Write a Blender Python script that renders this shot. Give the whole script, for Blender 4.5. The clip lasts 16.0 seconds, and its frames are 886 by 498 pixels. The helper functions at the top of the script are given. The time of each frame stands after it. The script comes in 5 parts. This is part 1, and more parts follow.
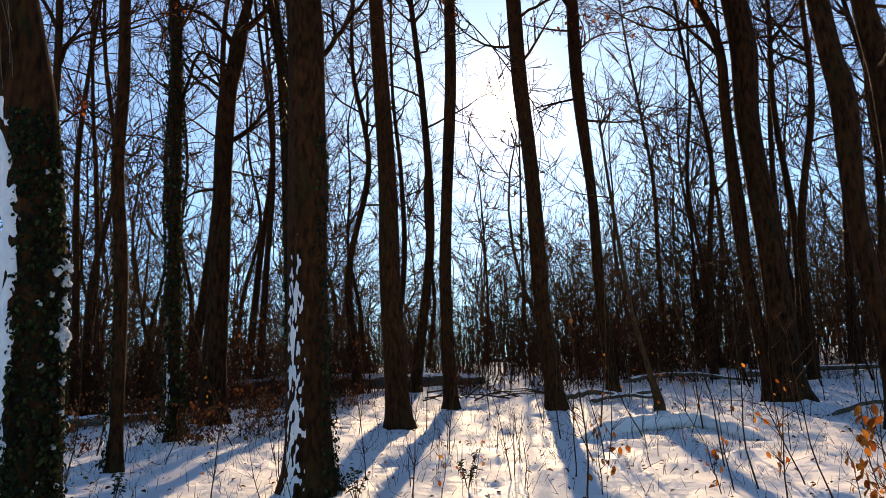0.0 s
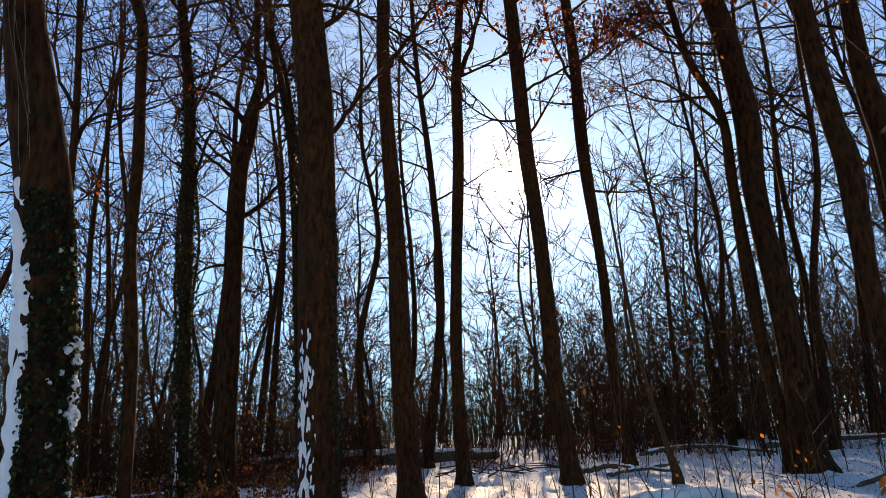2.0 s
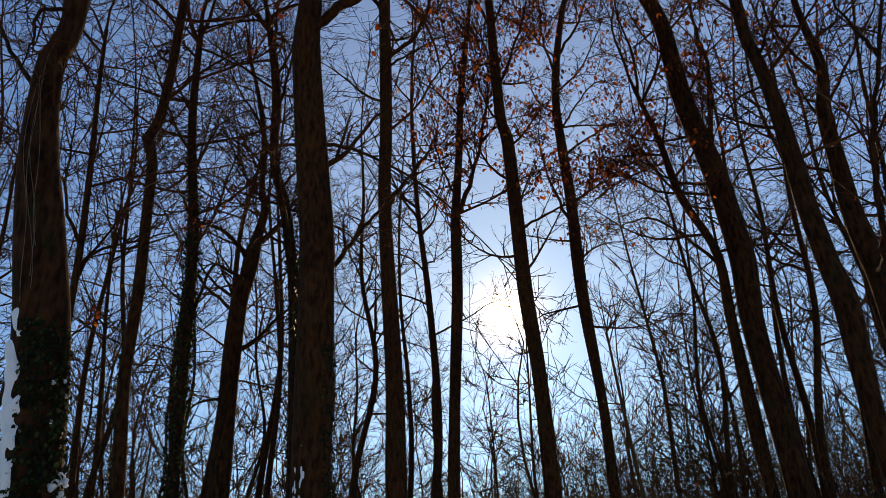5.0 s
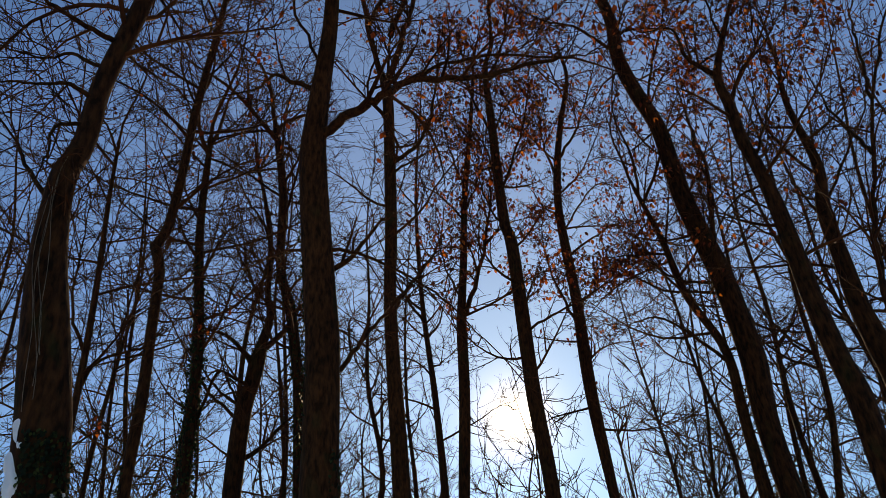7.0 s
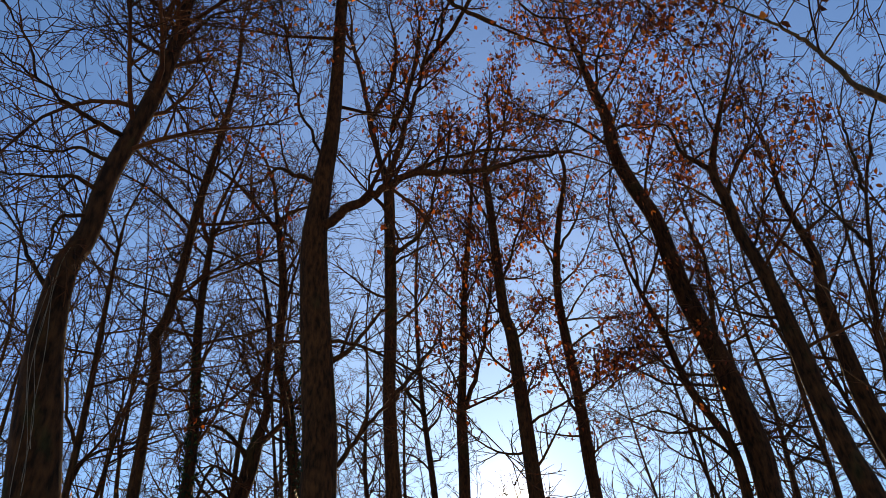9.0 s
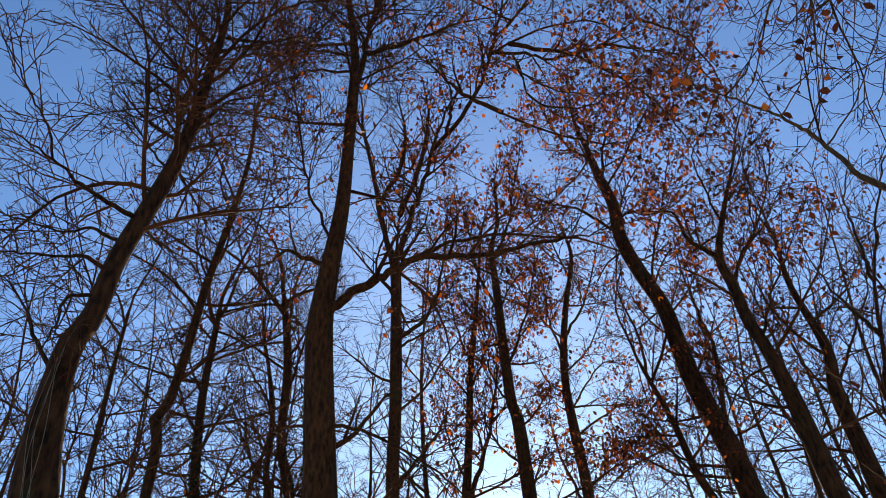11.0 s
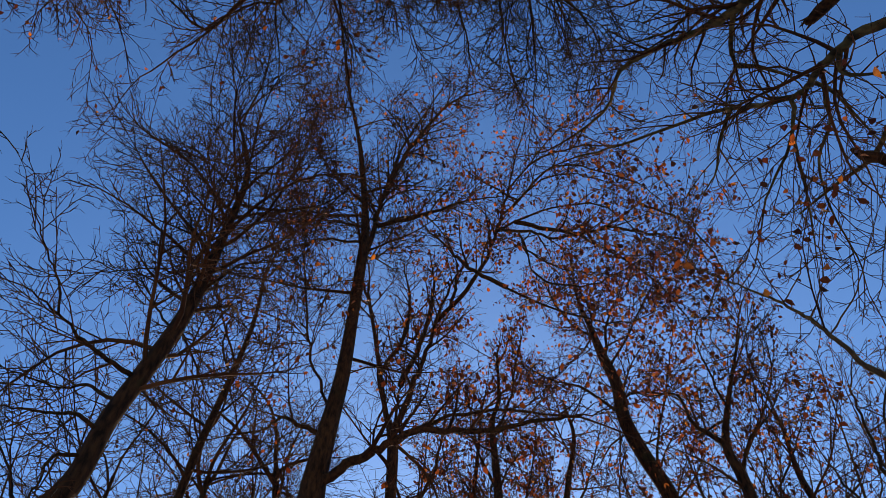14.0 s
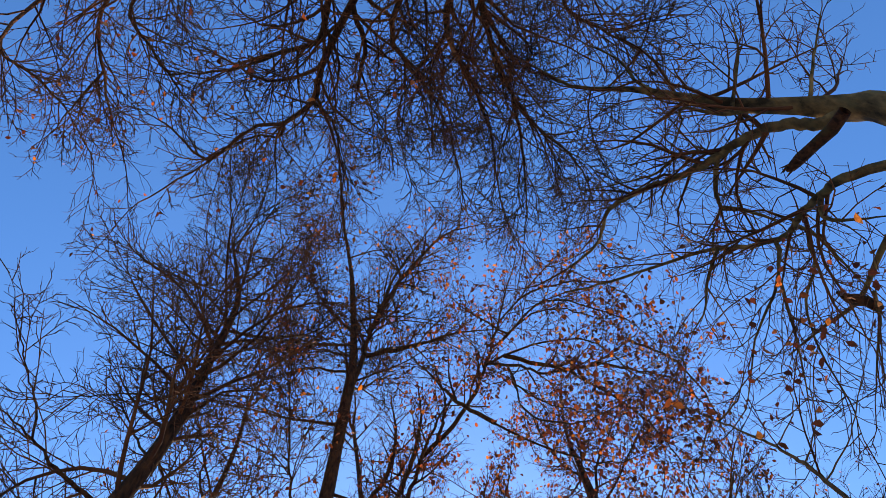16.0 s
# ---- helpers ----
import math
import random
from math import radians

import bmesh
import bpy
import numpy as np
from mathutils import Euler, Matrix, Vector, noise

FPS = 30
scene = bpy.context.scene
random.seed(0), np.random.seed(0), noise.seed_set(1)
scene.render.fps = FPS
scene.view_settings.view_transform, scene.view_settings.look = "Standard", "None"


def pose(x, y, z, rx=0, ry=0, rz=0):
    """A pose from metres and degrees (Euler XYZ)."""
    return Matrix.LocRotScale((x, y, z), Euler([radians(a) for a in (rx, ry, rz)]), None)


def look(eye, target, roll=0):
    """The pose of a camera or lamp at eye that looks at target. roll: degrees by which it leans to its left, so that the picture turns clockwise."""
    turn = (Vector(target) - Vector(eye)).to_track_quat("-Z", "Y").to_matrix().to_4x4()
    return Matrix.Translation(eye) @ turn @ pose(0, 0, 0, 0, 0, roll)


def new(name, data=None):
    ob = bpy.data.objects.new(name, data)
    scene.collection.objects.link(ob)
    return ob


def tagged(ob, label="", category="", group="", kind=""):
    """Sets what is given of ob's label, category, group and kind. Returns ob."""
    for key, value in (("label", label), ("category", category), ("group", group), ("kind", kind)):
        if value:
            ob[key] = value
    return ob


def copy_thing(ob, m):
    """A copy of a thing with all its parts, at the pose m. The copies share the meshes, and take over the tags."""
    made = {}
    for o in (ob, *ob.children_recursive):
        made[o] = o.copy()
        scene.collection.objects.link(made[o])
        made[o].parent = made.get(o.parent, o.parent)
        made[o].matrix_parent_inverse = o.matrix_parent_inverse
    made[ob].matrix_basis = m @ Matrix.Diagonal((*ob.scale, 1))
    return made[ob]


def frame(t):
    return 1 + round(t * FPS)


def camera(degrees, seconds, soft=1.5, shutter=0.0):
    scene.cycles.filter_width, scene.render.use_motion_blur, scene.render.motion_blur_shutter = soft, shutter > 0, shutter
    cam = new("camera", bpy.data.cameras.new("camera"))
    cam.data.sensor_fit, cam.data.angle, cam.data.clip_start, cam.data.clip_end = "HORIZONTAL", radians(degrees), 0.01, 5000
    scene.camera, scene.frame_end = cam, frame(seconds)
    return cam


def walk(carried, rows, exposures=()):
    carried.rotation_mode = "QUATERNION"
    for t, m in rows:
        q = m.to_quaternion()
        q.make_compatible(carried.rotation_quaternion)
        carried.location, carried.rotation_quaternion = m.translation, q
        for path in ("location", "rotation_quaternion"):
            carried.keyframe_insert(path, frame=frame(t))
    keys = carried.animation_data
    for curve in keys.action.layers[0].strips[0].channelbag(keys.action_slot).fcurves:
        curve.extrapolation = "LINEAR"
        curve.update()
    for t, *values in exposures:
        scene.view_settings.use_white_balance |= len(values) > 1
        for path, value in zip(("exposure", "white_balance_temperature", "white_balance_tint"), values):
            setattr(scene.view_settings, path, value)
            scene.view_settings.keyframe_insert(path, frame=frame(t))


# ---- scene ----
cam = camera(58.07, 16.0, soft=0.35)

# ---- camera and walk ----
# The camera stands at one spot and tilts up; each row: seconds, yaw, pitch, roll in degrees.
EYE = (0.0, 0.0, 1.6)
BASE = pose(*EYE, 11.0, 2.7, 0)
TURNS = [
    (0.0, 0, 0, 0.00), (0.5, 0.10, 1.48, 0.30), (1.0, 0.27, 2.68, 0.31), (1.5, 0.48, 3.62, 0.55),
    (2.0, 0.75, 5.17, 0.84), (2.5, 0.93, 7.56, 0.67), (3.0, 0.61, 9.45, 0.46), (3.5, 0.24, 10.97, 0.14),
    (4.0, 0.21, 12.57, -0.07), (6.5, 1.31, 19.48, 1.24), (7.0, 1.26, 22.15, 1.14), (7.5, 1.21, 23.78, 1.03),
    (8.0, 1.11, 25.29, 0.77), (8.5, 1.15, 26.91, 0.88), (9.0, 1.21, 28.71, 1.05), (11.5, 1.24, 36.56, 0.02),
    (12.0, 1.10, 38.67, -0.23), (12.5, 0.76, 40.63, -0.70), (13.0, 0.63, 42.96, -0.93), (13.5, 0.09, 45.31, -1.52),
    (14.0, -0.16, 47.01, -1.78), (14.5, -0.48, 48.76, -1.49), (15.0, -0.79, 51.04, -1.50), (15.5, -1.41, 53.73, -1.65),
    (16.0, -1.81, 56.50, -2.17),]
EXPOSURES = [(0.0, 0.74, 14700, 19), (2.0, 0.71, 15000, 19), (3.5, 0.37, 15400, 19), (7.0, 0.13, 14800, 17), (9.0, 0.69, 14000, 16), (12.0, 1.07, 12200, 14), (13.8, 0.67, 10300, 13), (15.3, 1.29, 9900, 12), (16.0, 1.43, 9600, 12)]
walk(cam, [(t, BASE @ pose(0, 0, 0, 90 + p, r, y)) for t, y, p, r in TURNS], EXPOSURES)

# ---- sky and sun ----
SUN_AZ, SUN_EL = radians(5.3), radians(20.8)
SUN_DIR = Vector((math.sin(SUN_AZ) * math.cos(SUN_EL), math.cos(SUN_AZ) * math.cos(SUN_EL), math.sin(SUN_EL)))
world = bpy.data.worlds.new("winter_sky")
scene.world = world
world.use_nodes = True
wn, wl = world.node_tree.nodes, world.node_tree.links
wn.clear()
sky = wn.new("ShaderNodeTexSky")
sky.sky_type = 'NISHITA'
sky.sun_disc = False
sky.sun_elevation = SUN_EL
sky.sun_rotation = SUN_AZ
sky.air_density, sky.dust_density, sky.ozone_density = 1.0, 0.15, 6.0
back = wn.new("ShaderNodeBackground")
back.inputs["Strength"].default_value = 0.13
wout = wn.new("ShaderNodeOutputWorld")
deep = wn.new("ShaderNodeMix")
deep.data_type, deep.blend_type = 'RGBA', 'MULTIPLY'
deep.inputs[0].default_value = 1.0
deep.inputs[7].default_value = (0.37, 0.86, 1.30, 1)  # dry, clear winter air
wl.new(sky.outputs[0], deep.inputs[6])
wl.new(deep.outputs[2], back.inputs["Color"])
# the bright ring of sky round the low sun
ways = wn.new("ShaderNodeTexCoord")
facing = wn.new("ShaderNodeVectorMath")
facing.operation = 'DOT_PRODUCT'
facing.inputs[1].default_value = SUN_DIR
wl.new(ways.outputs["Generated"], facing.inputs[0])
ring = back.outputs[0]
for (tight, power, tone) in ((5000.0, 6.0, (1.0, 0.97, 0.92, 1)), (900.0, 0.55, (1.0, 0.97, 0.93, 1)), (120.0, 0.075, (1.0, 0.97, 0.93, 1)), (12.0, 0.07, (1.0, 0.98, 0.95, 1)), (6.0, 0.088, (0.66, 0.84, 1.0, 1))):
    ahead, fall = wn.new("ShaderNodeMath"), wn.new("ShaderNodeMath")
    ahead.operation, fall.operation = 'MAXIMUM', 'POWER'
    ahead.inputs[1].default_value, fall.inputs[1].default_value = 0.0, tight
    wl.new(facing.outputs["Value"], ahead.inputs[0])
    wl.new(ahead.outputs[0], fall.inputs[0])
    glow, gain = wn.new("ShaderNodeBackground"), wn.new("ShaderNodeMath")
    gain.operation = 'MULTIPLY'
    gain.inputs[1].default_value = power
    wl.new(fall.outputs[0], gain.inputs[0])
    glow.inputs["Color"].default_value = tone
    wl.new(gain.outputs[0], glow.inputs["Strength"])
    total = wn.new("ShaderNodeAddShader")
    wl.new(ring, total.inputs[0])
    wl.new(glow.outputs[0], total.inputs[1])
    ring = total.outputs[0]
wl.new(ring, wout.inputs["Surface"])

sun_data = bpy.data.lights.new("sun", 'SUN')
sun_data.energy, sun_data.angle, sun_data.color = 4.2, radians(0.53), (1.0, 0.965, 0.93)
sun = new("sun", sun_data)
sun.matrix_world = look(SUN_DIR * 60, (0, 0, 0))


# ---- materials ----
def material(name, rough=0.8, spec=0.3):
    m = bpy.data.materials.new(name)
    m.use_nodes = True
    b = m.node_tree.nodes["Principled BSDF"]
    b.inputs["Roughness"].default_value = rough
    b.inputs["Specular IOR Level"].default_value = spec
    return m, m.node_tree.nodes, m.node_tree.links, b


def ramp_node(n, stops):
    r = n.new("ShaderNodeValToRGB")
    while len(r.color_ramp.elements) < len(stops):
        r.color_ramp.elements.new(0.5)
    for e, (pos, col) in zip(r.color_ramp.elements, stops):
        e.position, e.color = pos, (*col, 1)
    return r


def noise_node(n, l, scale, detail=4, stretch=(1, 1, 1), rough=0.55):
    co, mp, t = n.new("ShaderNodeTexCoord"), n.new("ShaderNodeMapping"), n.new("ShaderNodeTexNoise")
    mp.inputs["Scale"].default_value = stretch
    t.inputs["Scale"].default_value, t.inputs["Detail"].default_value, t.inputs["Roughness"].default_value = scale, detail, rough
    l.new(co.outputs["Object"], mp.inputs["Vector"])
    l.new(mp.outputs[0], t.inputs["Vector"])
    return t


def bump_node(n, l, height, strength, distance, b, below=None):
    u = n.new("ShaderNodeBump")
    u.inputs["Strength"].default_value, u.inputs["Distance"].default_value = strength, distance
    l.new(height, u.inputs["Height"])
    if below:
        l.new(below, u.inputs["Normal"])
    l.new(u.outputs[0], b.inputs["Normal"])
    return u.outputs[0]


def mix_node(n, l, fac, a, b):
    x = n.new("ShaderNodeMix")
    x.data_type = 'RGBA'
    for sock, v in ((x.inputs[0], fac), (x.inputs[6], a), (x.inputs[7], b)):
        if isinstance(v, (tuple, float, int)):
            sock.default_value = (*v, 1) if isinstance(v, tuple) else v
        else:
            l.new(v, sock)
    return x.outputs[2]


def bark(name, dark, mid, moss, grooves, amount):
    m, n, l, b = material(name, 0.95, 0.1)
    big = noise_node(n, l, 1.3, 3)
    fine = noise_node(n, l, grooves, 6, (1, 1, 0.3))
    patch = noise_node(n, l, 3.0, 5, (1, 1, 0.5))
    tone = ramp_node(n, [(0.36, dark), (0.64, mid)])
    l.new(fine.outputs["Fac"], tone.inputs[0])
    cover = ramp_node(n, [(0.56, (0, 0, 0)), (0.76, (1, 1, 1))])
    l.new(patch.outputs["Fac"], cover.inputs[0])
    col = mix_node(n, l, cover.outputs[0], tone.outputs[0], moss)
    pale = ramp_node(n, [(0.35, (0.8, 0.8, 0.8)), (0.65, (1.25, 1.22, 1.18))])
    l.new(big.outputs["Fac"], pale.inputs[0])
    x = n.new("ShaderNodeMix")
    x.data_type, x.blend_type = 'RGBA', 'MULTIPLY'
    x.inputs[0].default_value = 1.0
    l.new(col, x.inputs[6])
    l.new(pale.outputs[0], x.inputs[7])
    l.new(x.outputs[2], b.inputs["Base Color"])
    bump_node(n, l, fine.outputs["Fac"], amount, 0.02, b)
    return m


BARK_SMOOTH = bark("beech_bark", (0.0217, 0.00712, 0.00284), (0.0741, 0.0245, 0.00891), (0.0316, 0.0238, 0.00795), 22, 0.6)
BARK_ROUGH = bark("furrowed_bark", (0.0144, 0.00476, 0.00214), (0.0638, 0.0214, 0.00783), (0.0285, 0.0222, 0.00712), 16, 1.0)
BARK_THIN = bark("young_bark", (0.042, 0.019, 0.009), (0.12, 0.055, 0.025), (0.055, 0.040, 0.017), 40, 0.3)
# beech bark made paler and warmer: sunlight on the overhead limbs is in the tone
BARK_PALE = bark("pale_sunlit_beech_bark", (0.022, 0.012, 0.005), (0.135, 0.074, 0.028), (0.05, 0.038, 0.015), 6, 1.0)
BARK_DEAD = bark("dead_wood", (0.06, 0.045, 0.035), (0.16, 0.12, 0.09), (0.07, 0.075, 0.035), 25, 0.8)


def twig_material():
    m, n, l, b = material("twig_bark", 0.9, 0.1)
    t = noise_node(n, l, 1.2, 3)
    r = ramp_node(n, [(0.35, (0.030, 0.0085, 0.0035)), (0.65, (0.10, 0.029, 0.010))])
    l.new(t.outputs["Fac"], r.inputs[0])
    l.new(r.outputs[0], b.inputs["Base Color"])
    return m


def leaf_material(name, stops, rough, spec, glow):
    m, n, l, b = material(name, rough, spec)
    geo = n.new("ShaderNodeNewGeometry")
    r = ramp_node(n, stops)
    l.new(geo.outputs["Random Per Island"], r.inputs[0])
    vein = noise_node(n, l, 60, 2)
    shade = ramp_node(n, [(0.3, (0.75, 0.75, 0.75)), (0.7, (1.1, 1.1, 1.1))])
    l.new(vein.outputs["Fac"], shade.inputs[0])
    x = n.new("ShaderNodeMix")
    x.data_type, x.blend_type = 'RGBA', 'MULTIPLY'
    x.inputs[0].default_value = 1.0
    l.new(r.outputs[0], x.inputs[6])
    l.new(shade.outputs[0], x.inputs[7])
    l.new(x.outputs[2], b.inputs["Base Color"])
    tr, mx = n.new("ShaderNodeBsdfTranslucent"), n.new("ShaderNodeMixShader")
    l.new(x.outputs[2], tr.inputs["Color"])
    mx.inputs[0].default_value = glow
    l.new(b.outputs[0], mx.inputs[1])
    l.new(tr.outputs[0], mx.inputs[2])
    l.new(mx.outputs[0], n["Material Output"].inputs["Surface"])
    return m


TWIG = twig_material()
LEAF = leaf_material("withered_beech_leaf", [(0.0, (0.045, 0.009, 0.005)), (0.55, (0.17, 0.028, 0.008)),
                                             (0.86, (0.42, 0.075, 0.014)), (1.0, (0.66, 0.17, 0.026))], 0.65, 0.2, 0.48)
# brighter copy of the withered leaf: sun glow on the seedlings put into the colour
LEAF_SUNLIT = leaf_material("sunlit_beech_leaf", [(0.0, (0.22, 0.05, 0.012)), (0.5, (0.42, 0.105, 0.02)), (1.0, (0.70, 0.24, 0.045))], 0.6, 0.2, 0.62)
# dull red-brown leaves near the ground, with some of their shade in the colour
LEAF_DULL = leaf_material("dull_shaded_leaf", [(0.0, (0.05, 0.017, 0.009)), (0.6, (0.17, 0.052, 0.020)), (1.0, (0.36, 0.12, 0.035))], 0.75, 0.15, 0.35)
IVY = leaf_material("ivy_leaf", [(0.0, (0.005, 0.008, 0.002)), (0.75, (0.014, 0.022, 0.005)), (1.0, (0.055, 0.070, 0.014))], 0.6, 0.15, 0.25)


def snow_material(name, litter):
    m, n, l, b = material(name, 0.7, 0.25)
    fine = noise_node(n, l, 140, 3)
    lump = noise_node(n, l, 9, 5)
    tone = ramp_node(n, [(0.3, (0.80, 0.775, 0.765)), (0.7, (0.88, 0.865, 0.855))])
    l.new(lump.outputs["Fac"], tone.inputs[0])
    col = tone.outputs[0]
    if litter:
        speck = noise_node(n, l, 5.5, 7, rough=0.75)
        bed = noise_node(n, l, 0.16, 3)
        soil = noise_node(n, l, 30, 5)
        add = n.new("ShaderNodeMath")
        add.operation = 'MULTIPLY_ADD'
        add.inputs[1].default_value = 0.75
        l.new(bed.outputs["Fac"], add.inputs[0])
        l.new(speck.outputs["Fac"], add.inputs[2])
        mask = ramp_node(n, [(1.05, (0, 0, 0)), (1.12, (1, 1, 1))])
        # dead leaves thicken up the slope; their brown also stands in for thicket shade
        place, split, slope = n.new("ShaderNodeTexCoord"), n.new("ShaderNodeSeparateXYZ"), n.new("ShaderNodeMapRange")
        l.new(place.outputs["Object"], split.inputs[0])
        l.new(split.outputs["Y"], slope.inputs["Value"])
        slope.inputs["From Min"].default_value, slope.inputs["From Max"].default_value = 16.5, 25.0
        slope.inputs["To Min"].default_value, slope.inputs["To Max"].default_value = 0.0, 0.36
        half = n.new("ShaderNodeMath")
        half.operation = 'MULTIPLY_ADD'
        half.inputs[1].default_value = 1.04
        l.new(add.outputs[0], half.inputs[0])
        l.new(slope.outputs[0], half.inputs[2])
        l.new(half.outputs[0], mask.inputs[0])
        earth = ramp_node(n, [(0.3, (0.05, 0.03, 0.02)), (0.7, (0.17, 0.085, 0.045))])
        l.new(soil.outputs["Fac"], earth.inputs[0])
        col = mix_node(n, l, mask.outputs[0], col, earth.outputs[0])
    l.new(col, b.inputs["Base Color"])
    low = n.new("ShaderNodeBump")
    low.inputs["Strength"].default_value, low.inputs["Distance"].default_value = 0.5, 0.05
    l.new(lump.outputs["Fac"], low.inputs["Height"])
    crumb = n.new("ShaderNodeBump")
    crumb.inputs["Strength"].default_value, crumb.inputs["Distance"].default_value = 0.4, 0.02
    grain = noise_node(n, l, 34, 4)
    l.new(grain.outputs["Fac"], crumb.inputs["Height"])
    l.new(low.outputs[0], crumb.inputs["Normal"])
    bump_node(n, l, fine.outputs["Fac"], 0.3, 0.004, b, crumb.outputs[0])
    return m


SNOW_GROUND = snow_material("snow_on_forest_floor", True)
SNOW = snow_material("settled_snow", False)


# ---- mesh helpers ----
class Soup:
    """Gathers vertices and quads and turns them into one mesh."""

    def __init__(self):
        self.v, self.f, self.n = [], [], 0

    def add(self, verts, quads):
        self.v.append(np.asarray(verts, dtype=np.float32).reshape(-1, 3))
        self.f.append(np.asarray(quads, dtype=np.int32).reshape(-1, 4) + self.n)
        self.n += len(self.v[-1])

    def tube(self, pts, radii, sides):
        p = np.asarray(pts, dtype=np.float64).reshape(-1, 3)
        r = np.asarray(radii, dtype=np.float64)
        k = len(p)
        t = np.empty_like(p)
        t[1:-1] = p[2:] - p[:-2]
        t[0], t[-1] = p[1] - p[0], p[-1] - p[-2]
        axis = p[-1] - p[0]
        ref = np.array((1.0, 0.1, 0.0)) if abs(axis[2]) > 0.5 * np.abs(axis).sum() else np.array((0.0, 0.1, 1.0))
        u = np.cross(t, ref)
        u /= np.sqrt((u * u).sum(1))[:, None] + 1e-9
        w = np.cross(t, u)
        w /= np.sqrt((w * w).sum(1))[:, None] + 1e-9
        c, s = RING[sides]
        ring = p[:, None, :] + r[:, None, None] * (c[None, :, None] * u[:, None, :] + s[None, :, None] * w[:, None, :])
        self.add(ring, tube_faces(k, sides))

    def mesh(self, name, mat, smooth=True):
        me = bpy.data.meshes.new(name)
        v, f = np.concatenate(self.v), np.concatenate(self.f)
        me.vertices.add(len(v))
        me.vertices.foreach_set("co", v.ravel())
        me.loops.add(f.size)
        me.loops.foreach_set("vertex_index", f.ravel())
        me.polygons.add(len(f))
        me.polygons.foreach_set("loop_start", np.arange(0, f.size, 4, dtype=np.int32))
        me.polygons.foreach_set("use_smooth", np.full(len(f), smooth))
        me.update(calc_edges=True)
        me.materials.append(mat)
        return me


RING = {k: (np.cos(np.arange(k) * 2 * math.pi / k), np.sin(np.arange(k) * 2 * math.pi / k)) for k in (3, 4, 5, 6, 8, 10, 14, 20)}
FACES = {}


def tube_faces(k, sides):
    if (k, sides) not in FACES:
        i, j = np.meshgrid(np.arange(k - 1), np.arange(sides), indexing="ij")
        a, b = i * sides + j, i * sides + (j + 1) % sides
        FACES[(k, sides)] = np.stack((a, b, b + sides, a + sides), -1).reshape(-1, 4)
    return FACES[(k, sides)]


def part(name, soup, mat, parent, label="", smooth=True):
    """Links a soup as one mesh object under a thing."""
    ob = new(name, soup.mesh(name, mat, smooth))
    ob.parent = parent
    return tagged(ob, label)


def spline(knots, per):
    """Catmull-Rom through knots of any width."""
    k = [np.array(q, dtype=float) for q in knots]
    k = [2 * k[0] - k[1]] + k + [2 * k[-1] - k[-2]]
    out = []
    for i in range(1, len(k) - 2):
        for t in np.arange(per) / per:
            a, b, c, d = k[i - 1:i + 3]
            out.append(0.5 * (2 * b + (c - a) * t + (2 * a - 5 * b + 4 * c - d) * t * t + (3 * b - a - 3 * c + d) * t ** 3))
    out.append(k[-2])
    return np.array(out)


def ground_height(x, y):
    """The slope that rises ahead of the camera to a crest, with small humps."""
    x, y = np.asarray(x, dtype=float), np.asarray(y, dtype=float)
    k = 0.0875
    z = np.where(y < -8, -8 * k, np.where(y < 36, k * y, np.where(y < 56, k * 36 + k * ((y - 36) - (y - 36) ** 2 / 40), k * 46 - 0.004 * (y - 56))))
    far = np.clip(np.hypot(x, y) / 6, 0, 1)
    return z + far * (0.05 * np.sin(0.9 * x + 0.7 * np.sin(0.6 * y)) * np.sin(0.75 * y + 1.1) + 0.03 * np.sin(2.1 * x + 1.3 * y))


def ground_at(x, y, sink=0.0):
    return float(ground_height(x, y)) - sink


# ---- growing wood ----
LEVELS = [dict(seg=0.36, bend=0.11, kids=3.8, sides=5), dict(seg=0.3, bend=0.14, kids=5.0, sides=4),
          dict(seg=0.24, bend=0.2, kids=5.6, sides=3), dict(seg=0.26, bend=0.27, kids=0, sides=3)]


def side_way(d, angle, spin):
    ref = Vector((0, 0, 1)) if abs(d.z) < 0.9 else Vector((1, 0, 0))
    u = d.cross(ref).normalized()
    w = d.cross(u)
    return (d * math.cos(angle) + (u * math.cos(spin) + w * math.sin(spin)) * math.sin(angle)).normalized()


def grow(soup, p, d, length, r, level, rnd, last=3, lift=0.06, thick=0.0035, dense=1.0, tips=None):
    """A branch that sweeps in slow bends, with its side branches down to the twigs."""
    spec = LEVELS[min(level, 3)]
    n = max(1 if level > 2 and thick > 0.0104 else 2, round(length / spec["seg"]))
    step, g = length / n, spec["bend"]
    bx, by, bz = rnd.gauss(0, g), rnd.gauss(0, g), rnd.gauss(0, g)
    pts, ways = [p.copy()], []
    for i in range(n):
        bx, by, bz = 0.55 * bx + rnd.gauss(0, g), 0.55 * by + rnd.gauss(0, g), 0.55 * bz + rnd.gauss(0, g)
        d = Vector((d.x + bx, d.y + by, d.z + bz + lift)).normalized()
        p = p + d * step
        pts.append(p.copy())
        ways.append(d.copy())
    fine = thick * (1.45 - 0.29 * level)
    radii = [max(fine * (1 - 0.4 * i / n), r * (1 - 0.85 * i / n)) for i in range(n)] + [fine * 0.5]
    soup.tube([q[:] for q in pts], radii, spec["sides"] if r > 0.012 else 3)
    branch_out(soup, pts, ways, radii, length, level, rnd, last, lift, thick, dense, tips)


